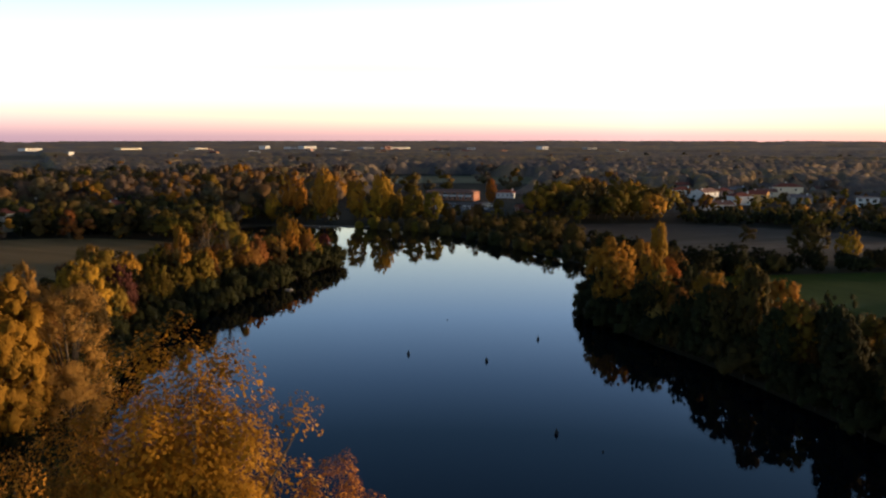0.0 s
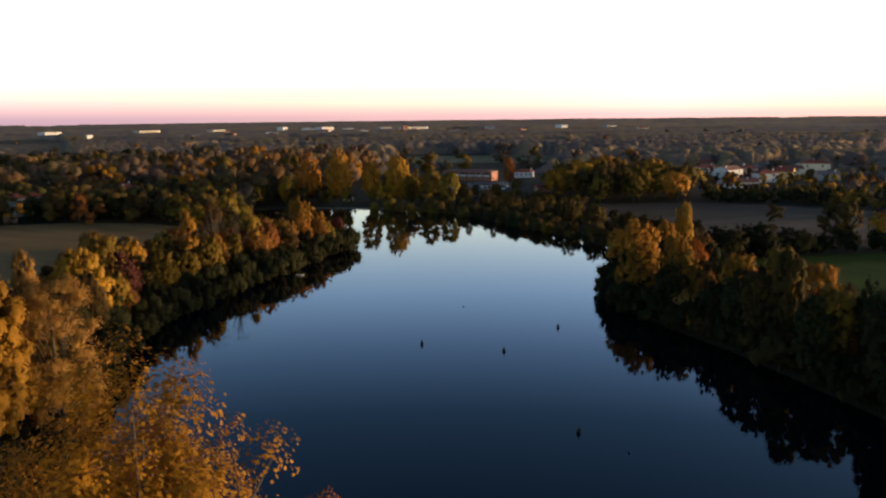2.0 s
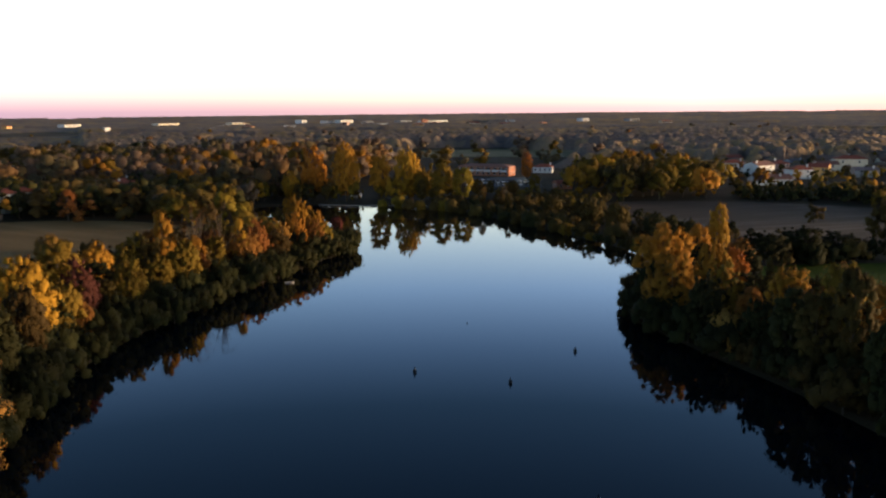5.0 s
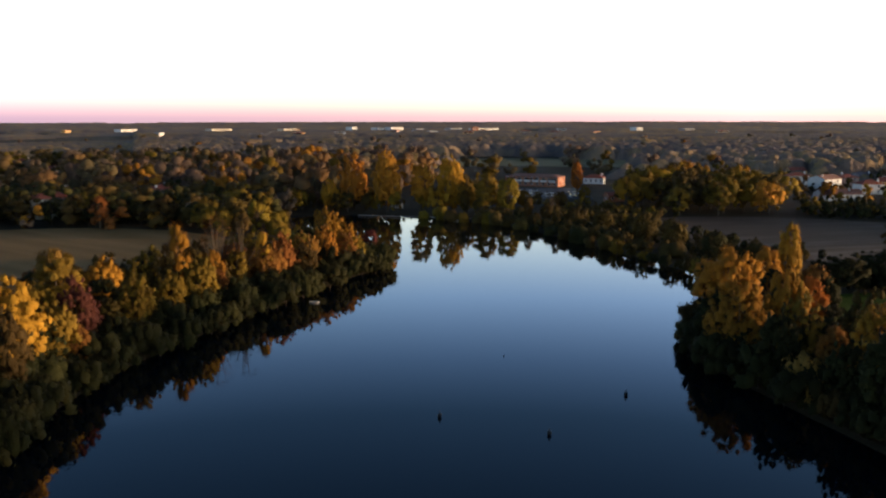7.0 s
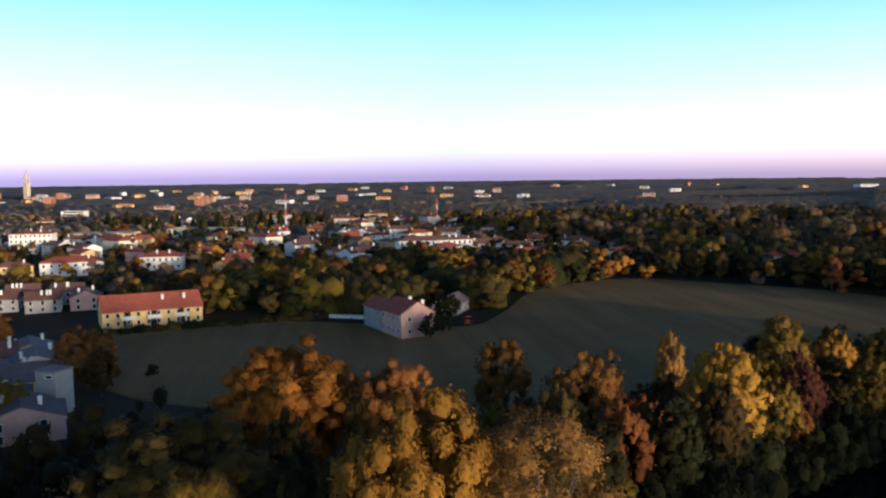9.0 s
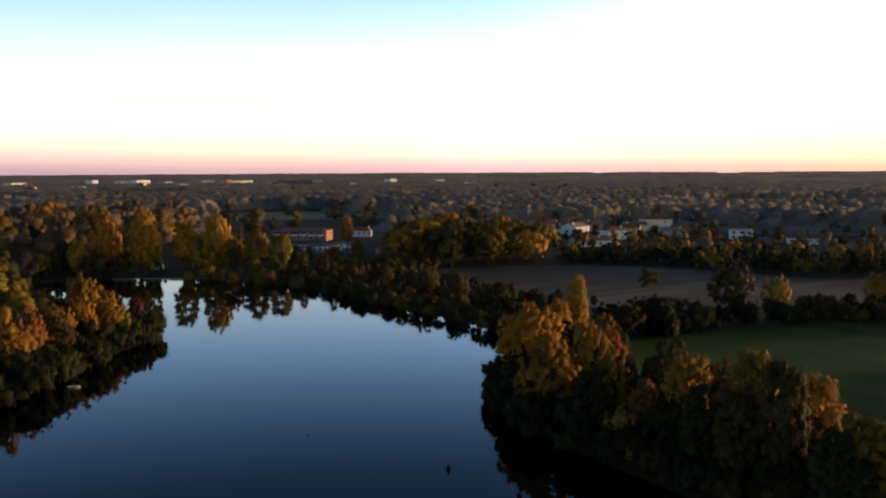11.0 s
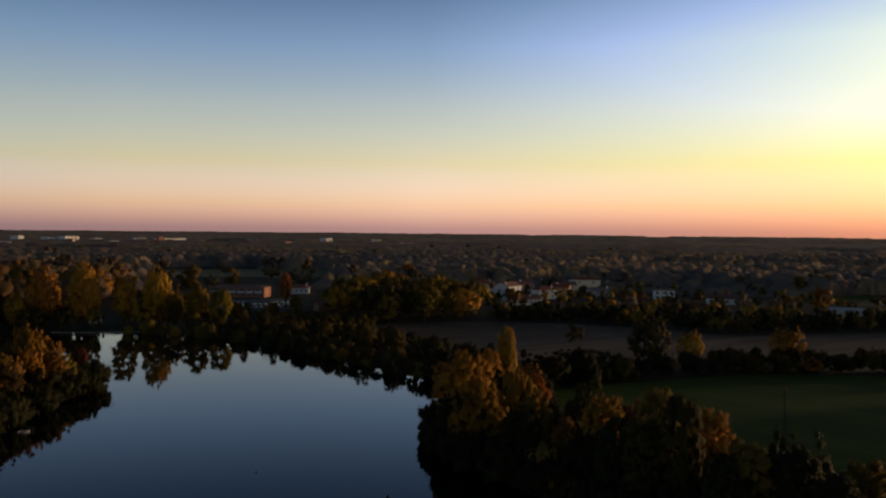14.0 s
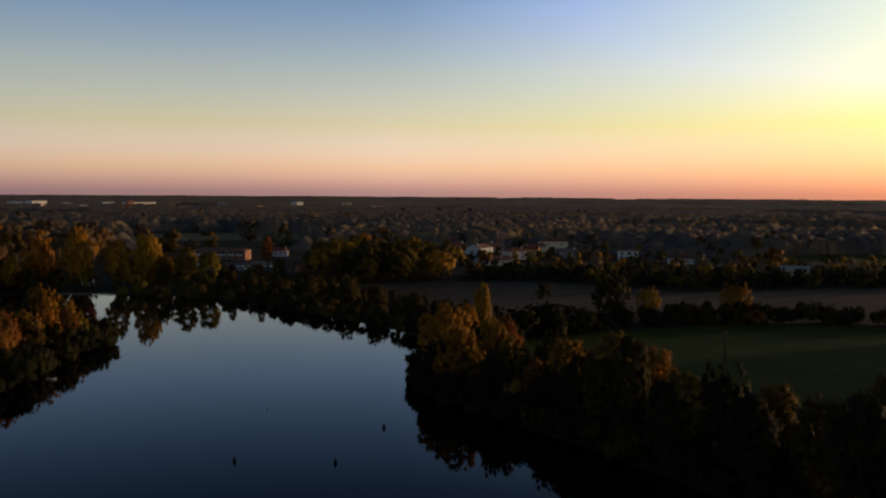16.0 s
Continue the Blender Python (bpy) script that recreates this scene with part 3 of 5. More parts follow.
WORDS = {"gold": "golden yellow", "amber": "amber gold", "orange": "bright orange", "olive": "olive green and yellow", "green": "dark green", "rust": "rusty brown",
         "maroon": "dark maroon", "beige": "pale beige", "dim": "dull brown green", "far_olive": "haze-greyed olive", "far_dim": "dull brown", "far_warm": "warm brown"}
SHAPE = {"round": "round broadleaf tree", "dome": "broad domed tree", "oval": "alder tree", "plume": "airy aspen", "tall": "tall poplar", "spread": "wide spreading tree", "shrub": "low shrub", "spire": "narrow cypress",
         "ash": "feathery ash tree", "bare": "half bare twiggy tree"}
NAMES = {"round": "broadleaf_tree", "dome": "broadleaf_tree", "oval": "alder_tree", "plume": "aspen_tree", "tall": "poplar_tree", "spread": "spreading_tree", "shrub": "shrub", "spire": "cypress_tree", "ash": "ash_tree", "bare": "bare_tree"}
pick = np.random.default_rng(5)


def plant(kind, colour, x, y, h, w, where, near=False):
    """A tree h metres high and w wide that stands at x, y; those round the lake are built finer."""
    near = near or (-112 < x < 250 and y < 325)
    if kind == "round" and w < 0.56 * h:
        kind = "oval"
    base, aspect = BASE[kind]
    count, size = (FINE if near == "fine" and kind in FINE else NEAR if near and kind in NEAR else FAR)[kind]
    v = int(pick.integers(3))
    s, wide = h / base, w / aspect / base
    m = Matrix.Translation((x, y, 0.3)) @ Matrix.Rotation(pick.uniform(0, 6.283), 4, "Z") @ Matrix.Diagonal((wide, wide, s, 1))
    size_words = "tall " if h > 19 and kind in ("oval", "spread") else ""
    t = tree(NAMES[kind], (kind, near, v), colour, m, 100 * (1 + v) + 7 * len(kind) + ord(kind[0]), kind, base, count, size,
             size_words + WORDS[colour] + " " + SHAPE[kind] + " " + where, "trees " + where, hull={"bare": 0, "plume": 0, "ash": 0.3}.get(kind, 0.72),
             level=2 if near == "fine" else 1 if near else 0, loose=0.55 if kind in ("ash", "bare", "plume") else 0.42, limbs={"ash": 30, "bare": 36, "plume": 44, "shrub": 4}.get(kind, 11))
    if kind == "shrub":
        t["category"] = "shrub"
    return t


def row(entries, where, near=False):
    for kind, colour, x, y, h, w in entries:
        plant(kind, colour, x, y, h, w, where, near)


row([("plume", "amber", -14.6, 46, 34.8, 15), ("plume", "orange", -6.8, 48, 26.3, 7), ("round", "gold", -12, 37, 25, 9), ("round", "olive", -25, 53, 24, 9), ("plume", "orange", -22, 42, 31, 9), ("plume", "amber", -20, 50, 29, 11),
     ("dome", "gold", -58.5, 105, 28.5, 18), ("ash", "beige", -51.8, 113.5, 24.5, 13.5), ("dome", "orange", -109.5, 120, 22, 25), ("dome", "dim", -93, 97, 19.5, 24),
     ("round", "rust", -100, 76, 18, 9), ("round", "olive", -72.3, 84, 18, 7.5), ("ash", "olive", -75.6, 93.3, 17.5, 8.5), ("round", "olive", -62.9, 97.3, 15, 7.5), ("round", "green", -80, 106, 15, 10), ("round", "green", -57, 96, 11, 9), ("round", "dim", -74, 108, 17, 12), ("round", "rust", -98, 128, 19, 15),
     ("round", "dim", -96, 112, 15, 10), ("round", "green", -84, 84, 14, 10), ("round", "green", -66, 92, 11, 9), ("round", "dim", -64, 126, 17, 9), ("round", "green", -62.5, 117, 16, 8), ("round", "dim", -82, 70, 13, 9), ("round", "green", -90, 78, 13, 10)], "on the near bank", "fine")
row([("round", "rust", -103, 153, 20, 11), ("round", "rust", -87, 155, 18.5, 15), ("round", "rust", -77, 157, 13.5, 10), ("dome", "gold", -75.5, 172, 20, 15), ("oval", "beige", -90, 178, 19, 7),
     ("round", "olive", -80, 194, 21, 11), ("round", "maroon", -74, 190, 15.5, 10), ("oval", "beige", -88, 206, 20, 8), ("round", "olive", -90, 214, 17, 9), ("round", "olive", -73, 181, 13, 9), ("round", "dim", -80, 143, 17, 11),
     ("round", "rust", -72, 146, 16, 10), ("round", "green", -96, 136, 14, 10), ("round", "dim", -98, 126, 16, 10), ("round", "green", -69, 152, 17, 9), ("round", "dim", -70, 163, 16, 9), ("round", "green", -69, 138, 17, 9), ("round", "green", -70, 130, 17, 11), ("round", "dim", -66, 122, 16, 10)], "on the west bank", True)
row([("round", "gold", -82, 214, 15, 10), ("round", "olive", -71, 206, 13, 9), ("round", "olive", -69, 218, 12, 9), ("tall", "gold", -73, 231, 21.5, 6), ("round", "gold", -67, 236, 15, 7), ("bare", "rust", -70, 245, 21, 9),
     ("bare", "dim", -64, 248, 20, 8), ("tall", "gold", -60.6, 253, 16.5, 5.5), ("round", "rust", -58, 261, 14, 9), ("round", "rust", -55, 271, 13, 9), ("round", "orange", -52, 280, 13.5, 8), ("round", "gold", -55, 297, 17, 10),
     ("round", "gold", -48, 291, 13, 8), ("round", "maroon", -43, 301, 11, 6), ("round", "rust", -47, 285, 11, 8), ("round", "dim", -64, 267, 12, 9), ("bare", "dim", -72, 255, 18, 8), ("round", "olive", -79, 223, 13, 9)],
    "on the wooded point")
row([("dome", "orange", 44, 218, 19.6, 16.1), ("round", "gold", 65, 251, 20.4, 6.9), ("round", "orange", 58, 244, 16.3, 8.0), ("round", "gold", 52, 206, 16.3, 9.2), ("round", "gold", 42, 200, 14.8, 11.5), ("round", "orange", 57, 210, 15.2, 8.0),
     ("round", "olive", 50, 193, 14.0, 9.2), ("shrub", "beige", 47.5, 180, 10.5, 6.9), ("round", "gold", 58, 181, 17.2, 9.2), ("round", "olive", 63, 171, 20.5, 8.6), ("round", "dim", 60, 159, 21.8, 8.0),
     ("round", "orange", 67, 163, 18.4, 9.2), ("round", "beige", 65, 175, 18.4, 6.9), ("round", "green", 54, 168, 15.8, 8.0), ("round", "dim", 56, 163, 17.2, 8.0), ("round", "olive", 64, 149, 17.2, 9.2), ("round", "green", 70, 147, 16.5, 10.3),
     ("round", "olive", 72, 136, 17.2, 9.2), ("round", "dim", 70, 124, 18.4, 10.3)], "on the east bank", True)
# mostly the darkest leaves: the shade of this bank is put into their colour
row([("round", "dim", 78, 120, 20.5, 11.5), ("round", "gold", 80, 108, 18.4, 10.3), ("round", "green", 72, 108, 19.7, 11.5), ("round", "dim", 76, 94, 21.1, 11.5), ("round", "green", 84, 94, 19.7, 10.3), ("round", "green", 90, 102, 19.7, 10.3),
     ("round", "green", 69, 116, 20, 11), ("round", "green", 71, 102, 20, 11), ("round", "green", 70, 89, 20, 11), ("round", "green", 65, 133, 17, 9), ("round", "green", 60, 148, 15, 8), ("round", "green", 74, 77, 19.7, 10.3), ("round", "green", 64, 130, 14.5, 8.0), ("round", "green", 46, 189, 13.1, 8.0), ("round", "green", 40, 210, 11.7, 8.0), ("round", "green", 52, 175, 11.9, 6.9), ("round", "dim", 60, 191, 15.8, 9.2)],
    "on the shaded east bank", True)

# low growth that hangs over the water's edge
brush = np.random.default_rng(11)
for inset in (-0.9, 4.5):
    hem = offset(shore, OUT * inset)
    for i in range(0, len(hem)):
        p = hem[i]
        p = p + Vector((1.6, 0, 0)) if p.x > 20 and p.y < 240 else p
        east, west = p.x > 20 and p.y < 232, p.x < -20 and p.y < 302
        if (p.y < 62 and p.x > -20) or (inset > 3 and not (east or west)) or (-100 < p.x < -46 and p.y > 398):
            continue
        h = brush.uniform(5.0, 9.0) if (east or west) else brush.uniform(3.5, 6.5)
        h *= 1.0 if inset < 3 else 1.2
        # on both banks the shade under the trees is painted as near-black green leaves
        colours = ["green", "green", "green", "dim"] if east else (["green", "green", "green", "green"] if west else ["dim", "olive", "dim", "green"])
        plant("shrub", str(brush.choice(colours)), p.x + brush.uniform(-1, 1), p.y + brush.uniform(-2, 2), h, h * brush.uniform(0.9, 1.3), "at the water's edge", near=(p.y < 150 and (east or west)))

# ---- far shore: poplars, jetty side and the wood behind it ----
row([("dome", "gold", -61.5, 436, 29.5, 16), ("oval", "gold", -45.5, 437, 25, 13), ("dome", "gold", -31.5, 436, 28, 15), ("round", "orange", -79, 444, 26, 15), ("oval", "olive", -15, 428, 20, 13), ("oval", "olive", -5, 423, 19, 12),
     ("round", "olive", -24, 434, 16, 10), ("round", "gold", -88, 436, 15, 9), ("round", "dim", 12, 403, 8.0, 8), ("round", "dim", 22, 385, 8.0, 8), ("round", "dim", 32, 369, 9.5, 9), ("round", "dim", 44, 346, 11.0, 9),
     ("round", "dim", 52, 330, 11.0, 8), ("round", "green", 60, 309, 10.0, 9), ("round", "green", 66, 291, 10.0, 9), ("bare", "dim", 14, 411, 14.0, 6), ("bare", "dim", -4, 426, 16, 7), ("round", "orange", 30, 521, 21.0, 8.5), ("oval", "olive", -13, 452, 12, 8), ("oval", "olive", 2, 447, 11, 8), ("oval", "dim", 19, 452, 10, 7), ("oval", "olive", 31, 470, 11, 8), ("oval", "dim", -24, 424, 13, 5), ("oval", "dim", 4, 402, 12, 4.5), ("oval", "dim", 15, 385, 10.5, 4)],
    "on the far shore", True)


def scatter(poly, count, mix, heights, where, seed, gap=5.0, aspect=(0.6, 0.95), kinds=("round", "round", "oval", "oval"), single=False):
    """Fills a stretch of land with trees, no two closer than gap: things of their own, or one joined grove."""
    rng = np.random.default_rng(seed)
    xs, ys = [p[0] for p in poly], [p[1] for p in poly]
    made, spots, tries = [], [], 0
    while len(made) < count and tries < count * 40:
        tries += 1
        x, y = rng.uniform(min(xs), max(xs)), rng.uniform(min(ys), max(ys))
        if not inside(x, y, poly) or any((x - a) ** 2 + (y - b) ** 2 < gap * gap for a, b in made):
            continue
        if any(inside(x, y, o) for o in OPEN) or any(abs(x - a) < r and abs(y - b) < r for a, b, r in BUILT):
            continue
        if -57 < x < -49 and 405 < y < 500:  # the clear strip behind the jetty
            continue
        made.append((x, y))
        h = rng.uniform(*heights)
        kind = str(rng.choice(kinds))
        w = h * rng.uniform(*aspect) * {"tall": 0.7, "oval": 0.8, "shrub": 1.6, "spire": 0.35}.get(kind, 1.0)
        spots.append((kind, str(rng.choice(mix)), x, y, h, w, 0.3))
    if single:
        for k, c, x, y, h, w, g in spots:
            plant(k, c, x, y, h, w, where)
    else:
        grove("grove_" + where.split()[-1], spots, "mixed autumn trees " + where, light=where == "in the village gardens")


BUILT = [(-366, 645, 28), (-265, 149, 17), (-197, 199, 14), (-211, 200, 10), (-219, 231, 12), (-198, 92, 46), (-322, 130, 20), (-423, 163, 17), (-419, 204, 15), (-378, 340, 24), (-325, 268, 9), (8, 600, 22), (15, 545, 30), (46, 617, 12), (48, 497, 9),
         (166, 515, 14), (272, 537, 12), (291, 501, 14), (306, 412, 14), (-60, 455, 7), (-233, 197, 10)]
DARKMIX = ["dim", "green", "dim", "dim", "green", "olive"]
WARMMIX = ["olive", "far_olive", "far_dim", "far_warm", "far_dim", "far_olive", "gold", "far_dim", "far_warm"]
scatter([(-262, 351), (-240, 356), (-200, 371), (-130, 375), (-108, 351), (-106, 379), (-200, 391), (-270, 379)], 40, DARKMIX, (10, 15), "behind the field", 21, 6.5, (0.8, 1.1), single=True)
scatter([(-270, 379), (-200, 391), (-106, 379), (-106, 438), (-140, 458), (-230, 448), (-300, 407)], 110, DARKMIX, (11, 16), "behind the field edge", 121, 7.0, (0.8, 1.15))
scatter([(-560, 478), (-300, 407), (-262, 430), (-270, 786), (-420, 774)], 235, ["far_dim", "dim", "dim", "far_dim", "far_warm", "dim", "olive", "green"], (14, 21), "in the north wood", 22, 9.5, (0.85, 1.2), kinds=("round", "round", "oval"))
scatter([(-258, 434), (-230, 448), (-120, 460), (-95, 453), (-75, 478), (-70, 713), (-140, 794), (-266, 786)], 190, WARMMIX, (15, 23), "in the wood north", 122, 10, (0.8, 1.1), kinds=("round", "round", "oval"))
scatter([(-105, 428), (-60, 434), (-30, 428), (-14, 418), (-20, 445), (-50, 454), (-105, 460)], 30, ["olive", "dim", "gold", "dim", "olive"], (9, 13), "on the far shore", 123, 4.5, single=True)
scatter([(-70, 458), (0, 440), (14, 428), (36, 448), (40, 485), (-2, 507), (-50, 529), (-70, 652), (-30, 652), (-14, 570)], 90, ["olive", "dim", "dim", "dim", "olive"], (3.5, 6.5), "behind the far shore", 23, 5.5)
scatter([(10, 415), (26, 392), (44, 358), (58, 351), (52, 387), (60, 433), (40, 448), (20, 433)], 85, ["dim", "dim", "dim", "olive"], (4, 7), "beside the far shore", 24, 3.6)
scatter([(46, 448), (62, 434), (118, 436), (132, 478), (128, 529), (104, 596), (62, 550), (48, 509)], 52, ["olive", "dim", "olive", "olive", "gold", "dim"], (14, 20), "by the ploughed field", 25, 8.5, (0.75, 1.05), kinds=("round", "round", "oval"), single=True)
scatter([(122, 436), (180, 404), (214, 364), (262, 366), (330, 344), (420, 336), (420, 377), (330, 387), (262, 407), (190, 444), (140, 470)], 190, ["green", "dim", "green", "olive"], (5.5, 9.5), "along the ploughed field", 26, 4.8, (0.75, 1.1), kinds=("round", "round"))
scatter([(80, 263), (112, 272), (150, 277), (178, 272), (236, 242), (242, 252), (182, 285), (150, 289), (110, 287), (84, 277)], 80, ["green", "green", "green", "dim"], (4.5, 8), "in the meadow hedge", 27, 3.2, kinds=("shrub", "round"), single=True)
# unseen tall trees, added so their shadow keeps low sun off the east bank
scatter([(200, 112), (240, 163), (238, 229), (300, 232), (310, 132), (230, 81)], 150, ["green", "rust", "dim"], (16, 22), "along the meadow", 28, 6)
scatter([(84, 94), (110, 99), (150, 90), (150, 61), (90, 51), (80, 71)], 30, ["green", "rust", "dim", "orange"], (10, 15), "below the meadow", 29, 7, single=True)
scatter([(-258, 171), (-236, 193), (-212, 242), (-250, 297), (-246, 348), (-300, 379), (-345, 305), (-340, 244), (-318, 204), (-290, 163)], 170, ["olive", "dim", "dim", "dim", "rust", "green", "olive", "green"], (9, 14), "between field and town", 30, 5.0, (0.75, 1.1), kinds=("round", "shrub", "round", "oval"))
scatter([(-128, 20), (-110, 41), (-96, 94), (-112, 118), (-140, 116), (-138, 71)], 34, ["green", "dim", "green", "dim"], (8, 12.5), "behind the near bank", 31, 7)
scatter([(-60, 20), (-34, 31), (-40, 61), (-66, 63), (-90, 61), (-96, 20)], 24, ["dim", "green", "rust", "olive"], (12, 18), "above the near bank", 32, 8)
scatter([(-62, 122), (-74, 124), (-96, 143), (-96, 193), (-100, 219), (-90, 254), (-70, 290), (-52, 305), (-44, 297), (-58, 244), (-69, 204), (-71, 168), (-66, 137)], 62, ["olive", "dim", "rust", "olive", "dim", "green"], (9, 15), "along the west bank", 33, 5.5, single=True)
# dark leaf mix again, deepening the east bank's shade by colour
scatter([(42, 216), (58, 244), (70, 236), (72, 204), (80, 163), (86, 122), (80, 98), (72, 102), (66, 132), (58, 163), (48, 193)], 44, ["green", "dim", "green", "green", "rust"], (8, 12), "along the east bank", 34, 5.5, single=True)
scatter([(-104, 345), (-90, 350), (-108, 392), (-104, 428), (-135, 440), (-140, 380)], 34, ["dim", "olive", "dim", "far_dim"], (10, 14), "behind the inlet", 131, 5.0, single=True)
scatter([(40, 352), (62, 296), (78, 300), (100, 316), (84, 346), (74, 384), (72, 425), (60, 430), (54, 390)], 60, ["dim", "green", "dim", "green"], (4, 6.5), "beside the ploughed field", 132, 4.6, single=True)
scatter([(-20, 410), (0, 396), (20, 362), (38, 330), (50, 306), (62, 300), (44, 350), (26, 388), (8, 412), (-10, 425)], 90, ["dim", "dim", "dim", "green"], (3, 6), "along the far water", 133, 3.2, kinds=("round", "shrub", "round"))
row([("round", "gold", -268, 270, 15, 18), ("round", "gold", -284, 280, 13, 15), ("round", "rust", -246, 281, 13, 12), ("round", "rust", -240, 293, 11, 9), ("round", "olive", -300, 204, 13, 13), ("round", "olive", -270, 202, 12.5, 12),
     ("round", "gold", -280, 216, 12, 11), ("round", "olive", -244, 207, 11, 10), ("shrub", "green", -193, 208, 6, 6), ("round", "green", -186, 199, 7, 7), ("round", "green", -205, 219, 9, 9), ("round", "orange", -244, 100, 11.5, 14), ("round", "rust", -188, 111, 13.5, 13), ("round", "dim", -180, 112, 10, 9),
     ("shrub", "green", -192, 126, 3.5, 3.5), ("tall", "rust", -163, 364, 14, 9), ("round", "green", -160, 84, 11, 10), ("round", "olive", -164, 92, 10, 8)], "by the farm and town", True)
# the hedge along the field in front of the flats
for k in range(16):
    plant("shrub", str(pick.choice(["green", "dim"])), -252 + 1.0 * k + pick.uniform(-0.5, 0.5), 128 + 4.4 * k, pick.uniform(1.8, 3.2), pick.uniform(4, 6), "along the field")
row([("round", "dim", 129, 296, 14.8, 14.4), ("round", "gold", 142, 291, 11.7, 9.0), ("round", "dim", 156, 286, 6.1, 7.6), ("round", "gold", 173, 284, 13.0, 10.8), ("round", "orange", 172, 272, 5.2, 10.0), ("round", "dim", 128, 352, 7.7, 7.6), ("round", "green", 82, 266, 10.0, 13.3),
     ("round", "green", 94, 273, 10.3, 13.9), ("round", "green", 106, 279, 7.7, 12.8), ("round", "olive", 205, 373, 7.9, 8.5), ("round", "gold", 234, 391, 10.5, 11.4), ("round", "gold", 244, 389, 11.0, 10.1), ("shrub", "gold", 202, 473, 6.9, 7.8), ("round", "rust", 321, 450, 14.3, 12.2),
     ("round", "gold", 159, 509, 11, 9), ("round", "olive", 250, 379, 10, 7), ("round", "gold", 108, 581, 19, 12), ("round", "orange", 99, 580, 20, 11)], "beside the fields")

# ---- buildings ----
PLASTER = {k: surface(k + "_plaster", d, l, 0.5, 0.9, 0.15, 12) for k, d, l in (
    ("yellow", (0.55, 0.38, 0.12), (0.68, 0.5, 0.2)), ("white", (0.56, 0.54, 0.5), (0.7, 0.68, 0.64)), ("cream", (0.58, 0.5, 0.36), (0.7, 0.62, 0.46)),
    ("pink", (0.4, 0.25, 0.2), (0.5, 0.33, 0.27)), ("grey", (0.22, 0.215, 0.21), (0.32, 0.315, 0.305)), ("ochre", (0.5, 0.3, 0.1), (0.62, 0.4, 0.16)), ("brick", (0.3, 0.12, 0.07), (0.42, 0.19, 0.11)))}
TILE = {k: surface(k + "_roof_tiles", d, l, 0.7, 0.85, 0.5, 10, vary=0.2) for k, d, l in (
    ("red", (0.2, 0.05, 0.03), (0.31, 0.088, 0.048)), ("brown", (0.12, 0.06, 0.045), (0.2, 0.1, 0.075)), ("slate", (0.1, 0.082, 0.085), (0.165, 0.138, 0.145)), ("pale", (0.3, 0.28, 0.25), (0.42, 0.4, 0.37)))}
m, n, l, b = nodes_of("window_glass")
b.inputs["Base Color"].default_value, b.inputs["Roughness"].default_value = (0.02, 0.022, 0.026, 1), 0.08
GLASS = m
FRAME = surface("white_paint", (0.62, 0.62, 0.6), (0.78, 0.78, 0.76), 2, 0.6)
WOOD = surface("weathered_wood", (0.1, 0.075, 0.055), (0.2, 0.16, 0.12), 2, 0.85, 0.3)
DARK = surface("dark_metal", (0.012, 0.012, 0.014), (0.03, 0.03, 0.03), 2, 0.5)


def box(x0, x1, y0, y1, z0, z1):
    v = [(x, y, z) for z in (z0, z1) for y in (y0, y1) for x in (x0, x1)]
    return v, [(0, 2, 3, 1), (4, 5, 7, 6), (0, 1, 5, 4), (2, 6, 7, 3), (0, 4, 6, 2), (1, 3, 7, 5)]


def joined(*pieces):
    verts, faces = [], []
    for v, f in pieces:
        k = len(verts)
        verts += list(v)
        faces += [tuple(i + k for i in p) for p in f]
    return verts, faces


SHARED = {}


def shared(key, build):
    if key not in SHARED:
        SHARED[key] = build()
    return SHARED[key]


def window_mesh(w, h):
    t = 0.09
    v, f = joined(box(-w / 2, w / 2, -0.02, 0.03, -h / 2, h / 2), box(-w / 2 - t, -w / 2, -0.04, 0.08, -h / 2 - t, h / 2 + t), box(w / 2, w / 2 + t, -0.04, 0.08, -h / 2 - t, h / 2 + t),
                  box(-w / 2, w / 2, -0.04, 0.08, h / 2, h / 2 + t), box(-w / 2, w / 2, -0.04, 0.1, -h / 2 - t, -h / 2))
    me = mesh_of("window", v, f, GLASS)
    me.materials.append(FRAME)
    me.polygons.foreach_set("material_index", [0] * 6 + [1] * 24)
    return me


def add_window(parent, x, y, z, turn, w=1.0, h=1.35, name="window"):
    """A window in a wall: its frame stands proud, the pane sits in it. turn: the way its face looks, degrees from -y."""
    me = shared(("window", w, h), lambda: window_mesh(w, h))
    return part(name, me, parent, m=pose(x, y, z, 0, 0, turn) @ pose(0, 0, 0, 0, 0, 180))


def gable_roof(w, d, z, rise, over=0.5, thick=0.22):
    """Two slabs over a plan w (along the ridge) by d, with an overhang."""
    a, b_ = w / 2 + over * 0.6, d / 2 + over
    drop = rise * over / (d / 2)
    pts = [(-b_, z - drop), (0, z + rise), (b_, z - drop), (b_, z - drop + thick), (0, z + rise + thick * 1.1), (-b_, z - drop + thick)]
    v = [(x, y, q) for x in (-a, a) for y, q in pts]
    return v, [(0, 1, 7, 6), (1, 2, 8, 7), (2, 3, 9, 8), (3, 4, 10, 9), (4, 5, 11, 10), (5, 0, 6, 11), (0, 5, 4, 1), (1, 4, 3, 2), (6, 7, 10, 11), (7, 8, 9, 10)]


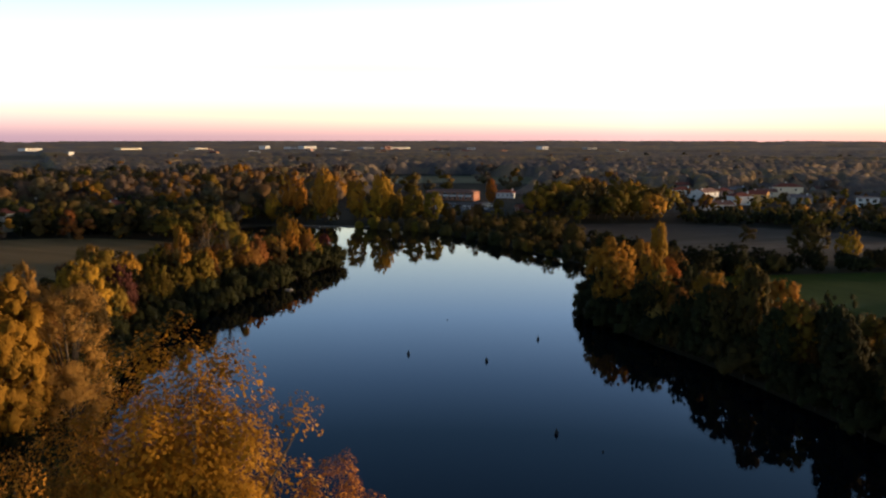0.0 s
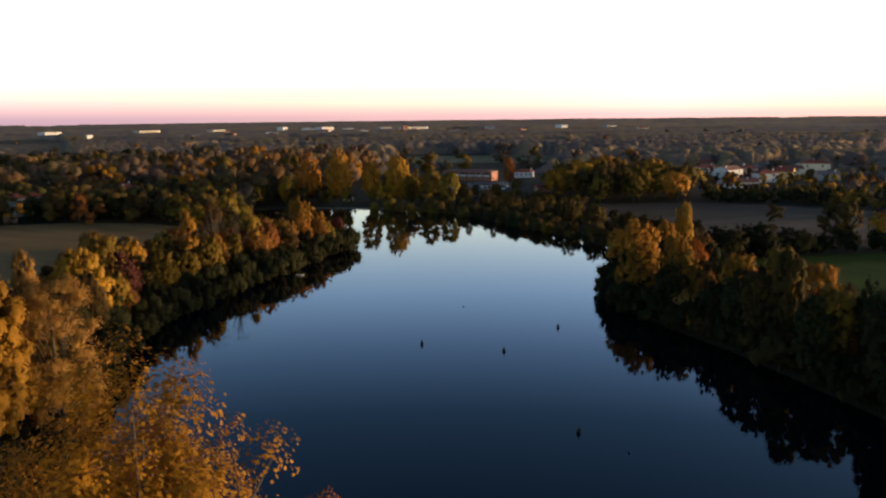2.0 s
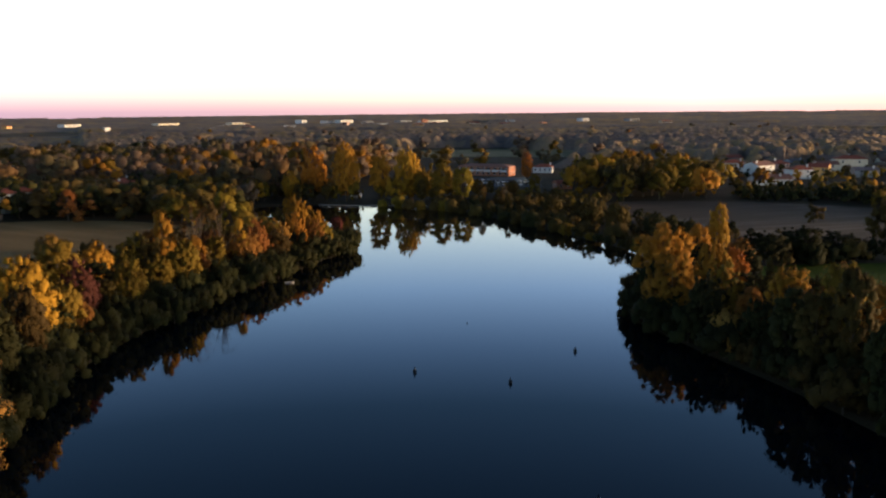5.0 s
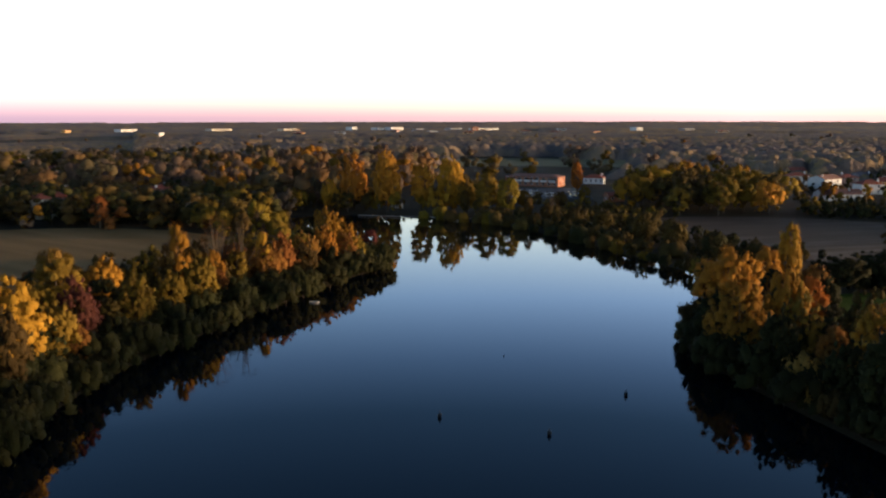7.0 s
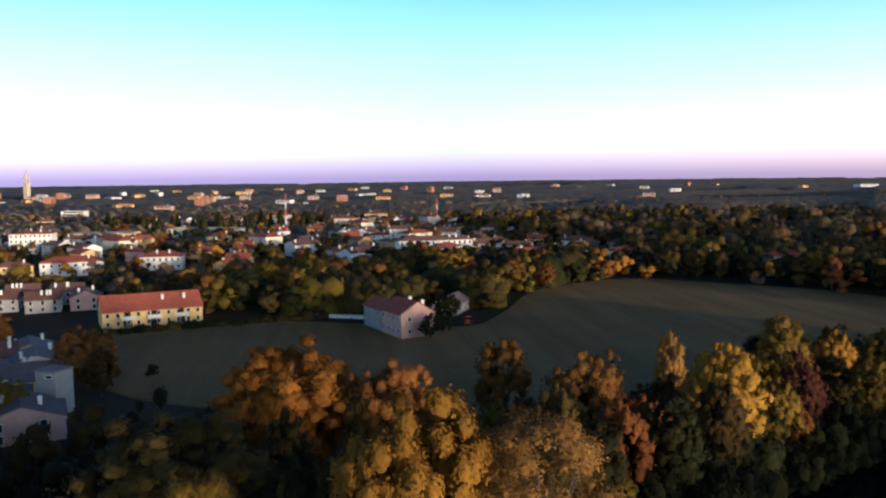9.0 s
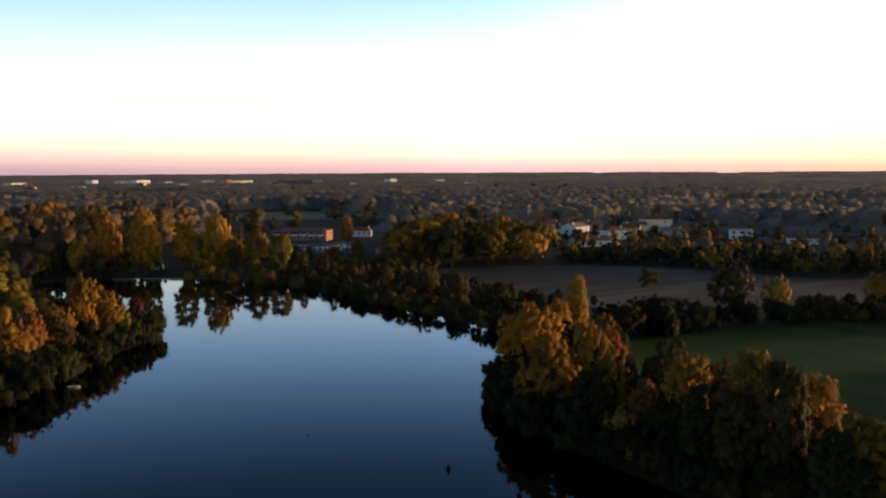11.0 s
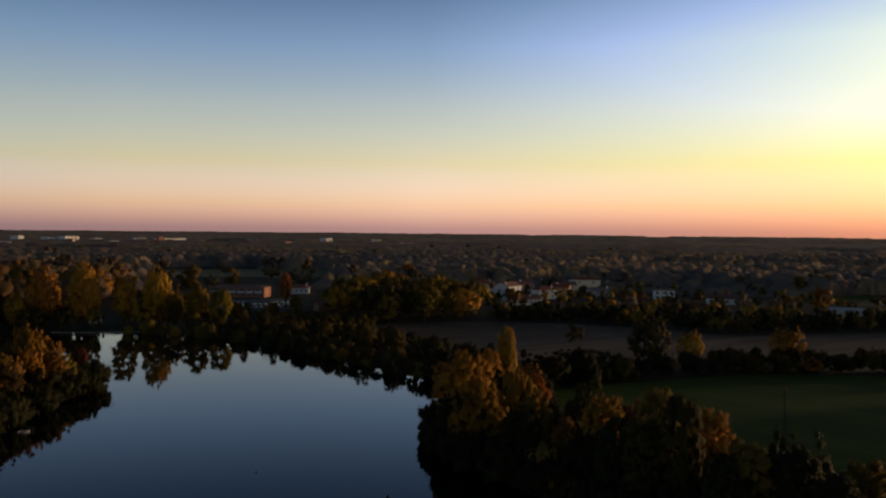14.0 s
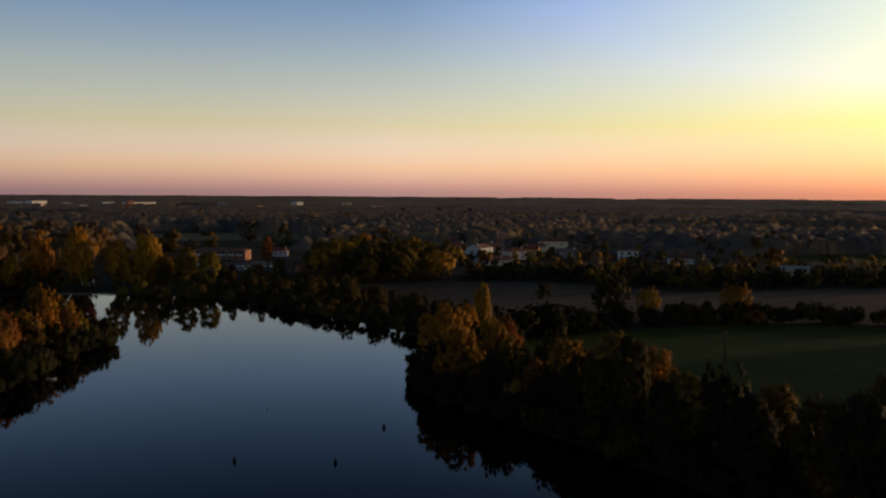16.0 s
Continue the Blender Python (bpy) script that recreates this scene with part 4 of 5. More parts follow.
def hip_roof(w, d, z, rise, over=0.5, thick=0.2):
    a, b_ = w / 2 + over, d / 2 + over
    r = max(0.3, a - b_)
    v = [(-a, -b_, z - thick), (a, -b_, z - thick), (a, b_, z - thick), (-a, b_, z - thick), (-a, -b_, z), (a, -b_, z), (a, b_, z), (-a, b_, z), (-r, 0, z + rise), (r, 0, z + rise)]
    return v, [(3, 2, 1, 0), (0, 1, 5, 4), (1, 2, 6, 5), (2, 3, 7, 6), (3, 0, 4, 7), (4, 5, 9, 8), (6, 7, 8, 9), (5, 6, 9), (7, 4, 8)]


def house_walls(w, d, z, rise, kind):
    v, f = box(-w / 2, w / 2, -d / 2, d / 2, -0.3, z)
    if kind == "gable":
        k = len(v)
        v = v + [(-w / 2, 0, z + rise), (w / 2, 0, z + rise)]
        f = [p for p in f if p not in ((4, 5, 7, 6), (0, 4, 6, 2), (1, 3, 7, 5))] + [(0, 4, k, 6, 2), (1, 3, 7, k + 1, 5), (4, 5, k + 1, k), (6, k, k + 1, 7)]
    return v, f


def chimney_mesh(h=1.4):
    return mesh_of("chimney", *joined(box(-0.35, 0.35, -0.35, 0.35, -0.8, h), box(-0.48, 0.48, -0.48, 0.48, h, h + 0.14), box(-0.2, 0.2, -0.2, 0.2, h + 0.14, h + 0.35)), PLASTER["white"])


def house(name, x, y, turn, w, d, eave, rise, wall, roof, kind="gable", label="", category="house", group="", cols=4, chimneys=1, storeys=2, seed=0, sides=True, win=(1.0, 1.35), back=False, bands=False):
    """A house with walls, a roof with eaves, chimneys and rows of windows; it faces -y before it is turned."""
    h = empty(name, pose(x, y, 0.5, 0, 0, turn))
    tagged(h, label, category, group)
    part("wall", mesh_of("wall", *house_walls(w, d, eave, rise, kind), PLASTER[wall]), h)
    if kind == "flat":
        rf = joined(box(-w / 2 - 0.25, w / 2 + 0.25, -d / 2 - 0.25, d / 2 + 0.25, eave, eave + 0.35))
    else:
        rf = (gable_roof if kind == "gable" else hip_roof)(w, d, eave, rise)
    roof_ = part("roof", mesh_of("roof", *rf, TILE[roof]), h)
    rng = np.random.default_rng(seed + int(abs(x) * 7 + abs(y)))
    for k in range(chimneys):
        cx, cy = rng.uniform(-w * 0.4, w * 0.4), rng.choice([-1, 1]) * d * 0.22
        part("chimney", shared("chimney", chimney_mesh), roof_, m=pose(cx, cy, eave + (rise * 0.56 if kind != "flat" else 0.3)))
    step = eave / storeys
    for s in range(storeys):
        z = step * s + step * 0.55
        if bands:
            add_window(h, 0, -d / 2 - 0.02, z, 0, round(w * 0.86), 1.5, "window_band")
            continue
        for c in range(cols):
            add_window(h, -w / 2 + w * (c + 0.5) / cols, -d / 2 - 0.02, z, 0, *win)
            if back:
                add_window(h, -w / 2 + w * (c + 0.5) / cols, d / 2 + 0.02, z, 180, *win)
        if sides:
            for q in (-0.25, 0.25):
                add_window(h, w / 2 + 0.02, q * d, z, 90, *win)
                add_window(h, -w / 2 - 0.02, q * d, z, -90, *win)
    return h


def balcony(parent, x, y, z, w=3.2, material=None):
    """A balcony slab with a solid white parapet and a dark door behind it."""
    b_ = part("balcony", mesh_of("balcony", *joined(box(-w / 2, w / 2, -1.3, 0.0, -0.15, 0.0), box(-w / 2, w / 2, -1.3, -1.2, 0, 1.0), box(-w / 2, -w / 2 + 0.1, -1.2, 0, 0, 1.0),
                     box(w / 2 - 0.1, w / 2, -1.2, 0, 0, 1.0)), material or PLASTER["white"]), parent, m=pose(x, y, z))
    part("balcony_door", shared("balcony_door", lambda: mesh_of("balcony_door", *box(-0.9, 0.9, -0.05, 0.05, 0, 2.15), GLASS)), b_)
    return b_


# the yellow apartment house beyond the west field
flats = house("apartment_house", -265, 149, 80, 29, 14.5, 5.0, 4.0, "yellow", "red", "gable", "yellow two storey apartment house with red tiled roof", "house", cols=10, chimneys=2, win=(0.9, 1.2), sides=False)
for k in (-7.5, 0.2, 8.0):
    balcony(flats, k, -7.3, 2.55, 4.2)
    part("balcony_door", shared("balcony_door_low", lambda: mesh_of("balcony_door", *box(-1.2, 1.2, -0.06, 0.05, 0, 2.2), GLASS)), flats, m=pose(k, -7.27, 0.15))
part("antenna", mesh_of("antenna", *joined(box(-0.04, 0.04, -0.04, 0.04, 0, 2.2), box(-0.6, 0.6, -0.03, 0.03, 1.9, 1.97), box(-0.4, 0.4, -0.03, 0.03, 1.6, 1.66)), DARK), flats, m=pose(-2, 0, 9.0))

# the farmhouse with its annex, barn and walls
farm = house("farmhouse", -196.7, 198.8, 172, 13, 10, 6.8, 3.0, "pink", "red", "gable", "old pink plastered farmhouse with red tiled roof", "house", cols=4, chimneys=2, back=True, win=(0.8, 1.2))
house("farm_annex", -210.4, 200.4, 172, 12, 8.5, 6.2, 2.2, "grey", "red", "gable", "grey plastered farm annex with red tiled roof", "house", cols=3, chimneys=0, back=True, sides=False, win=(0.7, 1.0))
house("barn", -220, 232, 125, 16, 8, 3.2, 2.2, "grey", "slate", "gable", "low grey barn with slate coloured roof", "barn", cols=3, chimneys=0, storeys=1, sides=False)
tagged(new("boundary_wall", mesh_of("boundary_wall", *joined(*[box(k * 2.05, k * 2.05 + 2, -0.12, 0.12, 0.3, 1.5) for k in range(8)], *[box(k * 2.05 - 0.16, k * 2.05 + 0.12, -0.18, 0.18, 0.3, 1.7) for k in range(9)]), PLASTER["white"])),
       "low white boundary wall of the farm", "wall").matrix_basis = pose(-239.5, 192.5, 0, 0, 0, 37)


def tractor(x, y, turn):
    t = empty("tractor", pose(x, y, 0.6, 0, 0, turn))
    tagged(t, "small red farm tractor parked on the yard", "tractor")
    red = surface("red_paint", (0.5, 0.05, 0.02), (0.65, 0.09, 0.03), 1, 0.4)
    part("body", mesh_of("body", *joined(box(-0.5, 0.5, -2.0, 0.2, 0.7, 1.6), box(-0.6, 0.6, 0.2, 1.5, 0.6, 1.3)), red), t)
    part("cab", mesh_of("cab", *joined(box(-0.65, 0.65, 0.1, 1.4, 1.3, 2.3)), GLASS), t)
    part("roof", mesh_of("roof", *box(-0.75, 0.75, 0.0, 1.5, 2.3, 2.5), red), t)
    for sx in (-1, 1):
        for yy, r in ((1.0, 0.8), (-1.5, 0.5)):
            v, f = tube([(sx * 0.6, yy, r), (sx * 1.0, yy, r)], [r, r], 16)
            part("wheel", mesh_of("wheel", v, f + [tuple(range(15, -1, -1))], DARK), t)


tractor(-196, 220, 40)

# terraced houses with brown roofs near the field, and their white stair tower
TERRACE = [(-158, 82, 80, "yellow", 11), (-162, 94, 170, "pink", 10), (-173, 79, 170, "pink", 11), (-176, 91, 80, "yellow", 12), (-188, 86, 170, "cream", 11), (-190, 100, 80, "yellow", 11), (-203, 92, 80, "pink", 11),
           (-206, 105, 170, "cream", 10), (-219, 97, 80, "cream", 11), (-224, 107, 170, "pink", 9), (-236, 90, 80, "cream", 10)]
for k, (x, y, a, c, w) in enumerate(TERRACE):
    house("terraced_house", x, y, a, w + 2.5, 13.5, 3.4 + 0.6 * (k % 3), 2.3, c, "slate" if k % 4 else "brown", "gable", f"{c} terraced house with a low brown grey roof", "house", "terraced houses", cols=3, chimneys=2, seed=k)
tower = empty("stair_tower", pose(-169, 101, 0.5, 0, 0, 35))
tagged(tower, "pale grey rendered stair tower with a flat top", "tower")
part("wall", mesh_of("wall", *box(-2.3, 2.3, -2.2, 2.2, -0.3, 9.2), PLASTER["grey"]), tower)
part("roof", mesh_of("roof", *box(-2.5, 2.5, -2.4, 2.4, 9.2, 9.45), TILE["slate"]), tower)
add_window(tower, 0.8, -2.22, 8.3, 0, 1.6, 0.5)
CLUSTER = [(-312, 128, 75, "grey"), (-326, 139, 75, "grey"), (-309, 141, 165, "pink"), (-335, 126, 75, "grey"), (-322, 117, 75, "grey")]
for k, (x, y, a, c) in enumerate(CLUSTER):
    house("terraced_house", x, y, a, 11, 10, 4.4 + 0.5 * (k % 2), 2.2, c, "brown", "gable", f"{c} terraced house with many white chimneys", "house", "terraced houses", cols=3, chimneys=3, seed=k + 40)

# town: named blocks
house("farm_shed", -383, 655, 30, 24, 12, 4.5, 1.6, "white", "pale", "gable", "long low white shed in the north wood", "shed", "sheds in the wood", cols=5, storeys=1, chimneys=0)
house("farm_shed", -350, 657, 25, 22, 12, 4.5, 1.6, "white", "red", "gable", "low white shed with a red roof in the wood", "shed", "sheds in the wood", cols=5, storeys=1, chimneys=0)
house("apartment_house", -378, 340.5, 67, 41, 13, 9.6, 2.2, "white", "brown", "hip", "long white three storey apartment house with dark windows", "house", cols=14, chimneys=3, storeys=3, win=(1.1, 1.7))
house("apartment_house", -423, 163, 74, 27, 12, 6.6, 2.4, "white", "red", "hip", "white two storey house with broad red roof", "house", cols=8, chimneys=2)
house("apartment_house", -419, 204, 62, 20, 12, 6.8, 2.4, "white", "red", "hip", "white apartment house with red hip roof", "house", cols=7, chimneys=2)
house("apartment_block", -566, 174, 65, 24, 14, 12.5, 1.5, "white", "red", "hip", "white four storey apartment block", "building", cols=9, storeys=4, chimneys=2)
house("apartment_block", -588, 142, 72, 34, 14, 9.5, 1.5, "cream", "red", "hip", "cream three storey apartment block", "building", cols=9, storeys=3, chimneys=2)
house("low_hall", -634, 236, 55, 42, 16, 6.5, 1.0, "yellow", "pale", "gable", "long low yellow hall with pale roof", "building", cols=8, storeys=1, chimneys=0, win=(1.6, 1.6))
house("low_hall", -628, 310, 52, 62, 15, 6.5, 1.0, "cream", "pale", "gable", "long low cream hall with pale roof", "building", cols=10, storeys=1, chimneys=0, win=(1.6, 1.6))
house("villa", -440, 258, 60, 14, 12, 5.8, 2.4, "yellow", "red", "gable", "yellow villa with red gable roof", "house", cols=4)
house("villa", -468, 267, 60, 13, 11, 6.2, 2.2, "white", "red", "gable", "white villa with red gable roof", "house", cols=4)
house("villa", -447, 295, 58, 18, 12, 6.5, 2.4, "yellow", "red", "hip", "yellow villa with red hip roof", "house", cols=5)
house("villa", -322, 269, 65, 9, 9, 5.8, 2.0, "ochre", "red", "hip", "small ochre house with red hip roof", "house", cols=3)
house("villa", -712, 514, 55, 22, 14, 9.0, 2.2, "yellow", "brown", "hip", "tall yellow house above the trees", "house", cols=5, storeys=3)

# town: houses of the quarter beyond the field, built once in several kinds and copied
PROTO = []
for k, (w, d, e, r, c, t, kind) in enumerate([(13, 10, 5.8, 2.2, "white", "red", "hip"), (15, 10, 5.6, 2.0, "cream", "brown", "gable"), (12, 11, 6.0, 2.2, "ochre", "red", "gable"), (18, 11, 6.4, 2.2, "white", "brown", "gable"),
                                              (11, 10, 5.4, 1.9, "pink", "red", "hip"), (20, 12, 8.6, 2.2, "cream", "red", "hip"), (14, 9, 4.2, 1.8, "grey", "slate", "gable"), (16, 11, 6.0, 2.0, "yellow", "brown", "hip")]):
    PROTO.append((house("town_house", -330 - 25 * k, 345 + 28 * (k % 3) + 10 * k, 40, w, d, e, r, c, t, kind, f"{c} town house with {t} {kind} roof among gardens", "house", "town houses", cols=2, chimneys=1, seed=k + 70, sides=False, win=(1.1, 1.4)), w))
trng = np.random.default_rng(91)
placed = [(-330 - 25 * k, 345 + 28 * (k % 3) + 10 * k) for k in range(8)]


def quarter(count, az, dist, gap, skew):
    tries = 0
    made = 0
    while made < count and tries < count * 60:
        tries += 1
        a, d = radians(trng.uniform(*az)), dist[0] + (dist[1] - dist[0]) * trng.random() ** skew
        x, y = 4 - math.sin(a) * d, 57 + math.cos(a) * d
        if any((x - p) ** 2 + (y - q) ** 2 < gap * gap for p, q in placed) or any(abs(x - p) < r + 7 and abs(y - q) < r + 7 for p, q, r in BUILT) or any(inside(x, y, o) for o in OPEN):
            continue
        placed.append((x, y))
        made += 1
        ob, w = PROTO[int(trng.integers(len(PROTO)))]
        copy_thing(ob, pose(x, y, 0.5, 0, 0, math.degrees(a) + trng.choice([-60, -15, 10, 35, 75]) + trng.uniform(-8, 8)))
        BUILT.append((x, y, 9))


quarter(225, (24, 60), (400, 850), 15, 0.9)
quarter(65, (58, 84), (380, 900), 24, 0.9)

# town: far blocks
BLOCK = []
for k, (w, d, e, c, t, kind, st) in enumerate([(26, 12, 11, "white", "pale", "flat", 4), (22, 12, 12, "pink", "brown", "hip", 4), (30, 14, 8, "cream", "red", "hip", 3), (44, 22, 7, "white", "pale", "flat", 2), (18, 13, 16, "brick", "red", "flat", 5),
                                                (26, 13, 10, "ochre", "red", "hip", 3)]):
    BLOCK.append(house("apartment_block", -1000 - 60 * k, 300 + 120 * k, 60, w, d, e, 2.0, c, t, kind, f"distant {c} block of the town", "building", "town blocks", cols=6, storeys=st, chimneys=1, sides=False, bands=True, seed=k))


def blocks(count, az, dist):
    for _ in range(count):
        a, d = radians(trng.uniform(*az)), trng.uniform(*dist)
        ob = BLOCK[int(trng.integers(len(BLOCK)))]
        copy_thing(ob, pose(4 - math.sin(a) * d, 57 + math.cos(a) * d, swell(d, 0), 0, 0, math.degrees(a) + trng.choice([-70, -30, 0, 25, 60])))


blocks(40, (36, 86), (1250, 2600))
blocks(26, (28, 86), (2000, 3000))
blocks(14, (2, 26), (1900, 2800))
blocks(5, (-14, 2), (2000, 2800))


for az, w, e, c in ((20.4, 95, 13, "cream"), (16.1, 60, 12, "cream"), (11.9, 24, 22, "white"), (10.2, 36, 16, "white"), (9.1, 60, 20, "white"), (3.2, 120, 13, "white"), (5.2, 55, 13, "grey"), (-6.7, 30, 18, "white"), (-9.8, 45, 12, "grey"), (26.0, 70, 14, "white")):
    x, y = -math.sin(radians(az)) * 2700, math.cos(radians(az)) * 2700
    house("warehouse", x, y, az + 40, w * 0.8, 30, e * 0.55 + 3, 1.0, c, "pale", "flat", "long pale warehouse near the horizon", "building", "distant warehouses", storeys=3, cols=8, chimneys=0, sides=False, bands=True)
    BUILT.append((x * 0.985, y * 0.985, 60))


def belfry():
    c = empty("church_tower", pose(-2280, 490, 2, 0, 0, 35))
    tagged(c, "tall stone church tower with a pointed spire", "tower")
    stone = surface("pale_stone", (0.4, 0.33, 0.25), (0.52, 0.44, 0.34), 0.3, 0.9, 0.2)
    part("shaft", mesh_of("shaft", *box(-5.5, 5.5, -5.5, 5.5, -1, 40), stone), c)
    part("belfry", mesh_of("belfry", *joined(*[box(sx * 4.2 - 1.4, sx * 4.2 + 1.4, sy * 4.2 - 1.4, sy * 4.2 + 1.4, 40.9, 50) for sx in (-1, 1) for sy in (-1, 1)], box(-6.1, 6.1, -6.1, 6.1, 40, 40.9), box(-6.1, 6.1, -6.1, 6.1, 50, 51)), stone), c)
    part("spire", mesh_of("spire", *tube([(0, 0, 51), (0, 0, 54), (0, 0, 76)], [5.4, 4.2, 0.2], 8), stone), c)


belfry()


def lattice_mast(x, y, h, name, label):
    t = empty(name, pose(x, y, 0.5))
    tagged(t, label, "mast")
    paint = {"red": surface("red_mast_paint", (0.4, 0.06, 0.04), (0.5, 0.09, 0.06), 1, 0.6), "white": FRAME}
    k, n_ = 0, 6
    for i in range(n_):
        z0, z1 = h * i / n_, h * (i + 1) / n_
        r0, r1 = 0.9 - 0.6 * i / n_, 0.9 - 0.6 * (i + 1) / n_
        pieces = []
        for s in range(4):
            a, b_ = radians(90 * s + 45), radians(90 * s + 135)
            p, q = Vector((r0 * math.cos(a), r0 * math.sin(a), z0)), Vector((r1 * math.cos(a), r1 * math.sin(a), z1))
            pieces += [tube([p, q], [0.11, 0.11], 4), tube([p, Vector((r1 * math.cos(b_), r1 * math.sin(b_), z1))], [0.06, 0.06], 4)]
        part("section", mesh_of("section", *joined(*pieces), paint["red" if i % 2 else "white"]), t)


lattice_mast(-560, 341, 33, "radio_mast", "red and white lattice radio mast in the town")
lattice_mast(-560, 477, 26, "radio_mast", "thin lattice mast among town trees")

# ---- the far shore: lodge, car park, jetty ----
lodge = house("lodge", 7, 597, -22, 36, 12, 6.2, 1.4, "brick", "brown", "hip", "long two storey brick lodge with pale balconies", "building", cols=9, chimneys=0, win=(1.6, 1.5))
for k in range(6):
    balcony(lodge, -14 + 5.6 * k, -6.05, 3.0, 4.0)
house("cafe", 46, 617, -10, 13, 9, 4.0, 2.0, "white", "red", "hip", "small white cafe with orange red roof", "building", cols=4, storeys=1)
house("red_hut", 48, 497, 20, 9, 6, 3.2, 1.4, "brick", "red", "gable", "dark red wooden hut behind the shore", "hut", cols=2, storeys=1, chimneys=0)
tagged(new("car_park", mesh_of("car_park", *box(-12, 38, 507, 576, 0.2, 0.6), surface("asphalt", (0.04, 0.04, 0.042), (0.07, 0.07, 0.07), 0.3, 0.9, 0.3))), "grey asphalt car park behind trees", "car park", kind="structure")


def car(x, y, turn, colour, words):
    key = ("car", words)
    body = shared((key, "b"), lambda: mesh_of("body", *joined(box(-0.85, 0.85, -2.1, 2.1, 0.35, 0.85)), surface(words + "_car_paint", [c * 0.8 for c in colour], colour, 1, 0.3)))
    cabin = shared((key, "c"), lambda: mesh_of("cabin", [(-0.78, -1.2, 0.85), (0.78, -1.2, 0.85), (0.78, 1.8, 0.85), (-0.78, 1.8, 0.85), (-0.62, -0.5, 1.42), (0.62, -0.5, 1.42), (0.62, 1.3, 1.42), (-0.62, 1.3, 1.42)],
                   [(0, 1, 5, 4), (1, 2, 6, 5), (2, 3, 7, 6), (3, 0, 4, 7), (4, 5, 6, 7)], GLASS))
    v, f = tube([(-0.1, 0, 0), (0.1, 0, 0)], [0.32, 0.32], 12)
    wheel = shared("car_wheel", lambda: mesh_of("wheel", v, f + [tuple(range(11, -1, -1))], DARK))
    c = empty("car", pose(x, y, 0.6, 0, 0, turn))
    tagged(c, f"parked {words} car on the asphalt", "car", "parked cars")
    part("body", body, c)
    part("cabin", cabin, c)
    for sx in (-0.8, 0.8):
        for sy in (-1.35, 1.35):
            part("wheel", wheel, c, m=pose(sx, sy, 0.32))


crng = np.random.default_rng(3)
for k in range(34):
    col, words = [((0.75, 0.75, 0.75), "white"), ((0.4, 0.42, 0.44), "silver"), ((0.03, 0.03, 0.035), "black"), ((0.35, 0.03, 0.03), "dark red"), ((0.06, 0.1, 0.25), "blue")][int(crng.choice(5, p=[0.35, 0.25, 0.2, 0.1, 0.1]))]
    car(-8 + 3.1 * (k % 14) + crng.uniform(-0.2, 0.2), 518 + 17 * (k // 14) + crng.uniform(-0.3, 0.3), crng.choice([0, 180]), col, words)


def jetty():
    j = empty("jetty", pose(-72, 422, 0, 0, 0, -8))
    tagged(j, "long narrow grey jetty along the far shore", "jetty")
    for k in range(26):
        part("plank", shared("plank", lambda: mesh_of("plank", *box(0, 1.92, -0.7, 0.7, 0.42, 0.5), surface("pale_boards", (0.3, 0.28, 0.25), (0.45, 0.42, 0.38), 2, 0.8, 0.2))), j, m=pose(k * 2, 0, 0))
    for k in range(9):
        for s in (-0.6, 0.6):
            part("pile", shared("pile", lambda: mesh_of("pile", *tube([(0, 0, -0.7), (0, 0, 0.8)], [0.1, 0.09], 8), WOOD)), j, m=pose(k * 6.2 + 0.3, s, 0))


jetty()


def rowboat(name, x, y, turn, length, label, colour):
    """An open hull with thwarts."""
    secs = []
    for s in np.linspace(-1, 1, 9):
        w = 0.24 * length * (1 - abs(s) ** 2.6) + 0.02
        secs.append([(s * length / 2, -w, 0.28), (s * length / 2, -w * 0.7, 0.0), (s * length / 2, 0, -0.12), (s * length / 2, w * 0.7, 0.0), (s * length / 2, w, 0.28)])
    verts = [p for q in secs for p in q] + [(p[0] * 0.97, p[1] * 0.9, p[2] + 0.05) for q in secs for p in q]
    faces, k = [], 45
    for i in range(8):
        for j in range(4):
            a = i * 5 + j
            faces += [(a, a + 5, a + 6, a + 1), (k + a, k + a + 1, k + a + 6, k + a + 5)]
        for j in (0, 4):
            a = i * 5 + j
            faces.append((a, k + a, k + a + 5, a + 5) if j == 0 else (a + 5, k + a + 5, k + a, a))
    b_ = empty(name, pose(x, y, 0.02, 0, 0, turn))
    tagged(b_, label, "boat")
    part("hull", mesh_of("hull", verts, faces, colour), b_)
    for s in (-0.2, 0.15):
        part("thwart", mesh_of("thwart", *box(s * length - 0.12, s * length + 0.12, -0.2 * length, 0.2 * length, 0.16, 0.2), WOOD), b_)


rowboat("rowing_boat", -45.6, 244.8, 15, 2.4, "small pale grey rowing boat on dark water", PLASTER["grey"])
rowboat("rowing_boat", -26, 408, -25, 8, "long white boat moored at the far shore", FRAME)
hut = house("boathouse", -59.5, 455, 0, 5, 4, 2.6, 1.2, "white", "slate", "hip", "small white boathouse between poplars", "hut", cols=1, storeys=1, chimneys=0, sides=False)


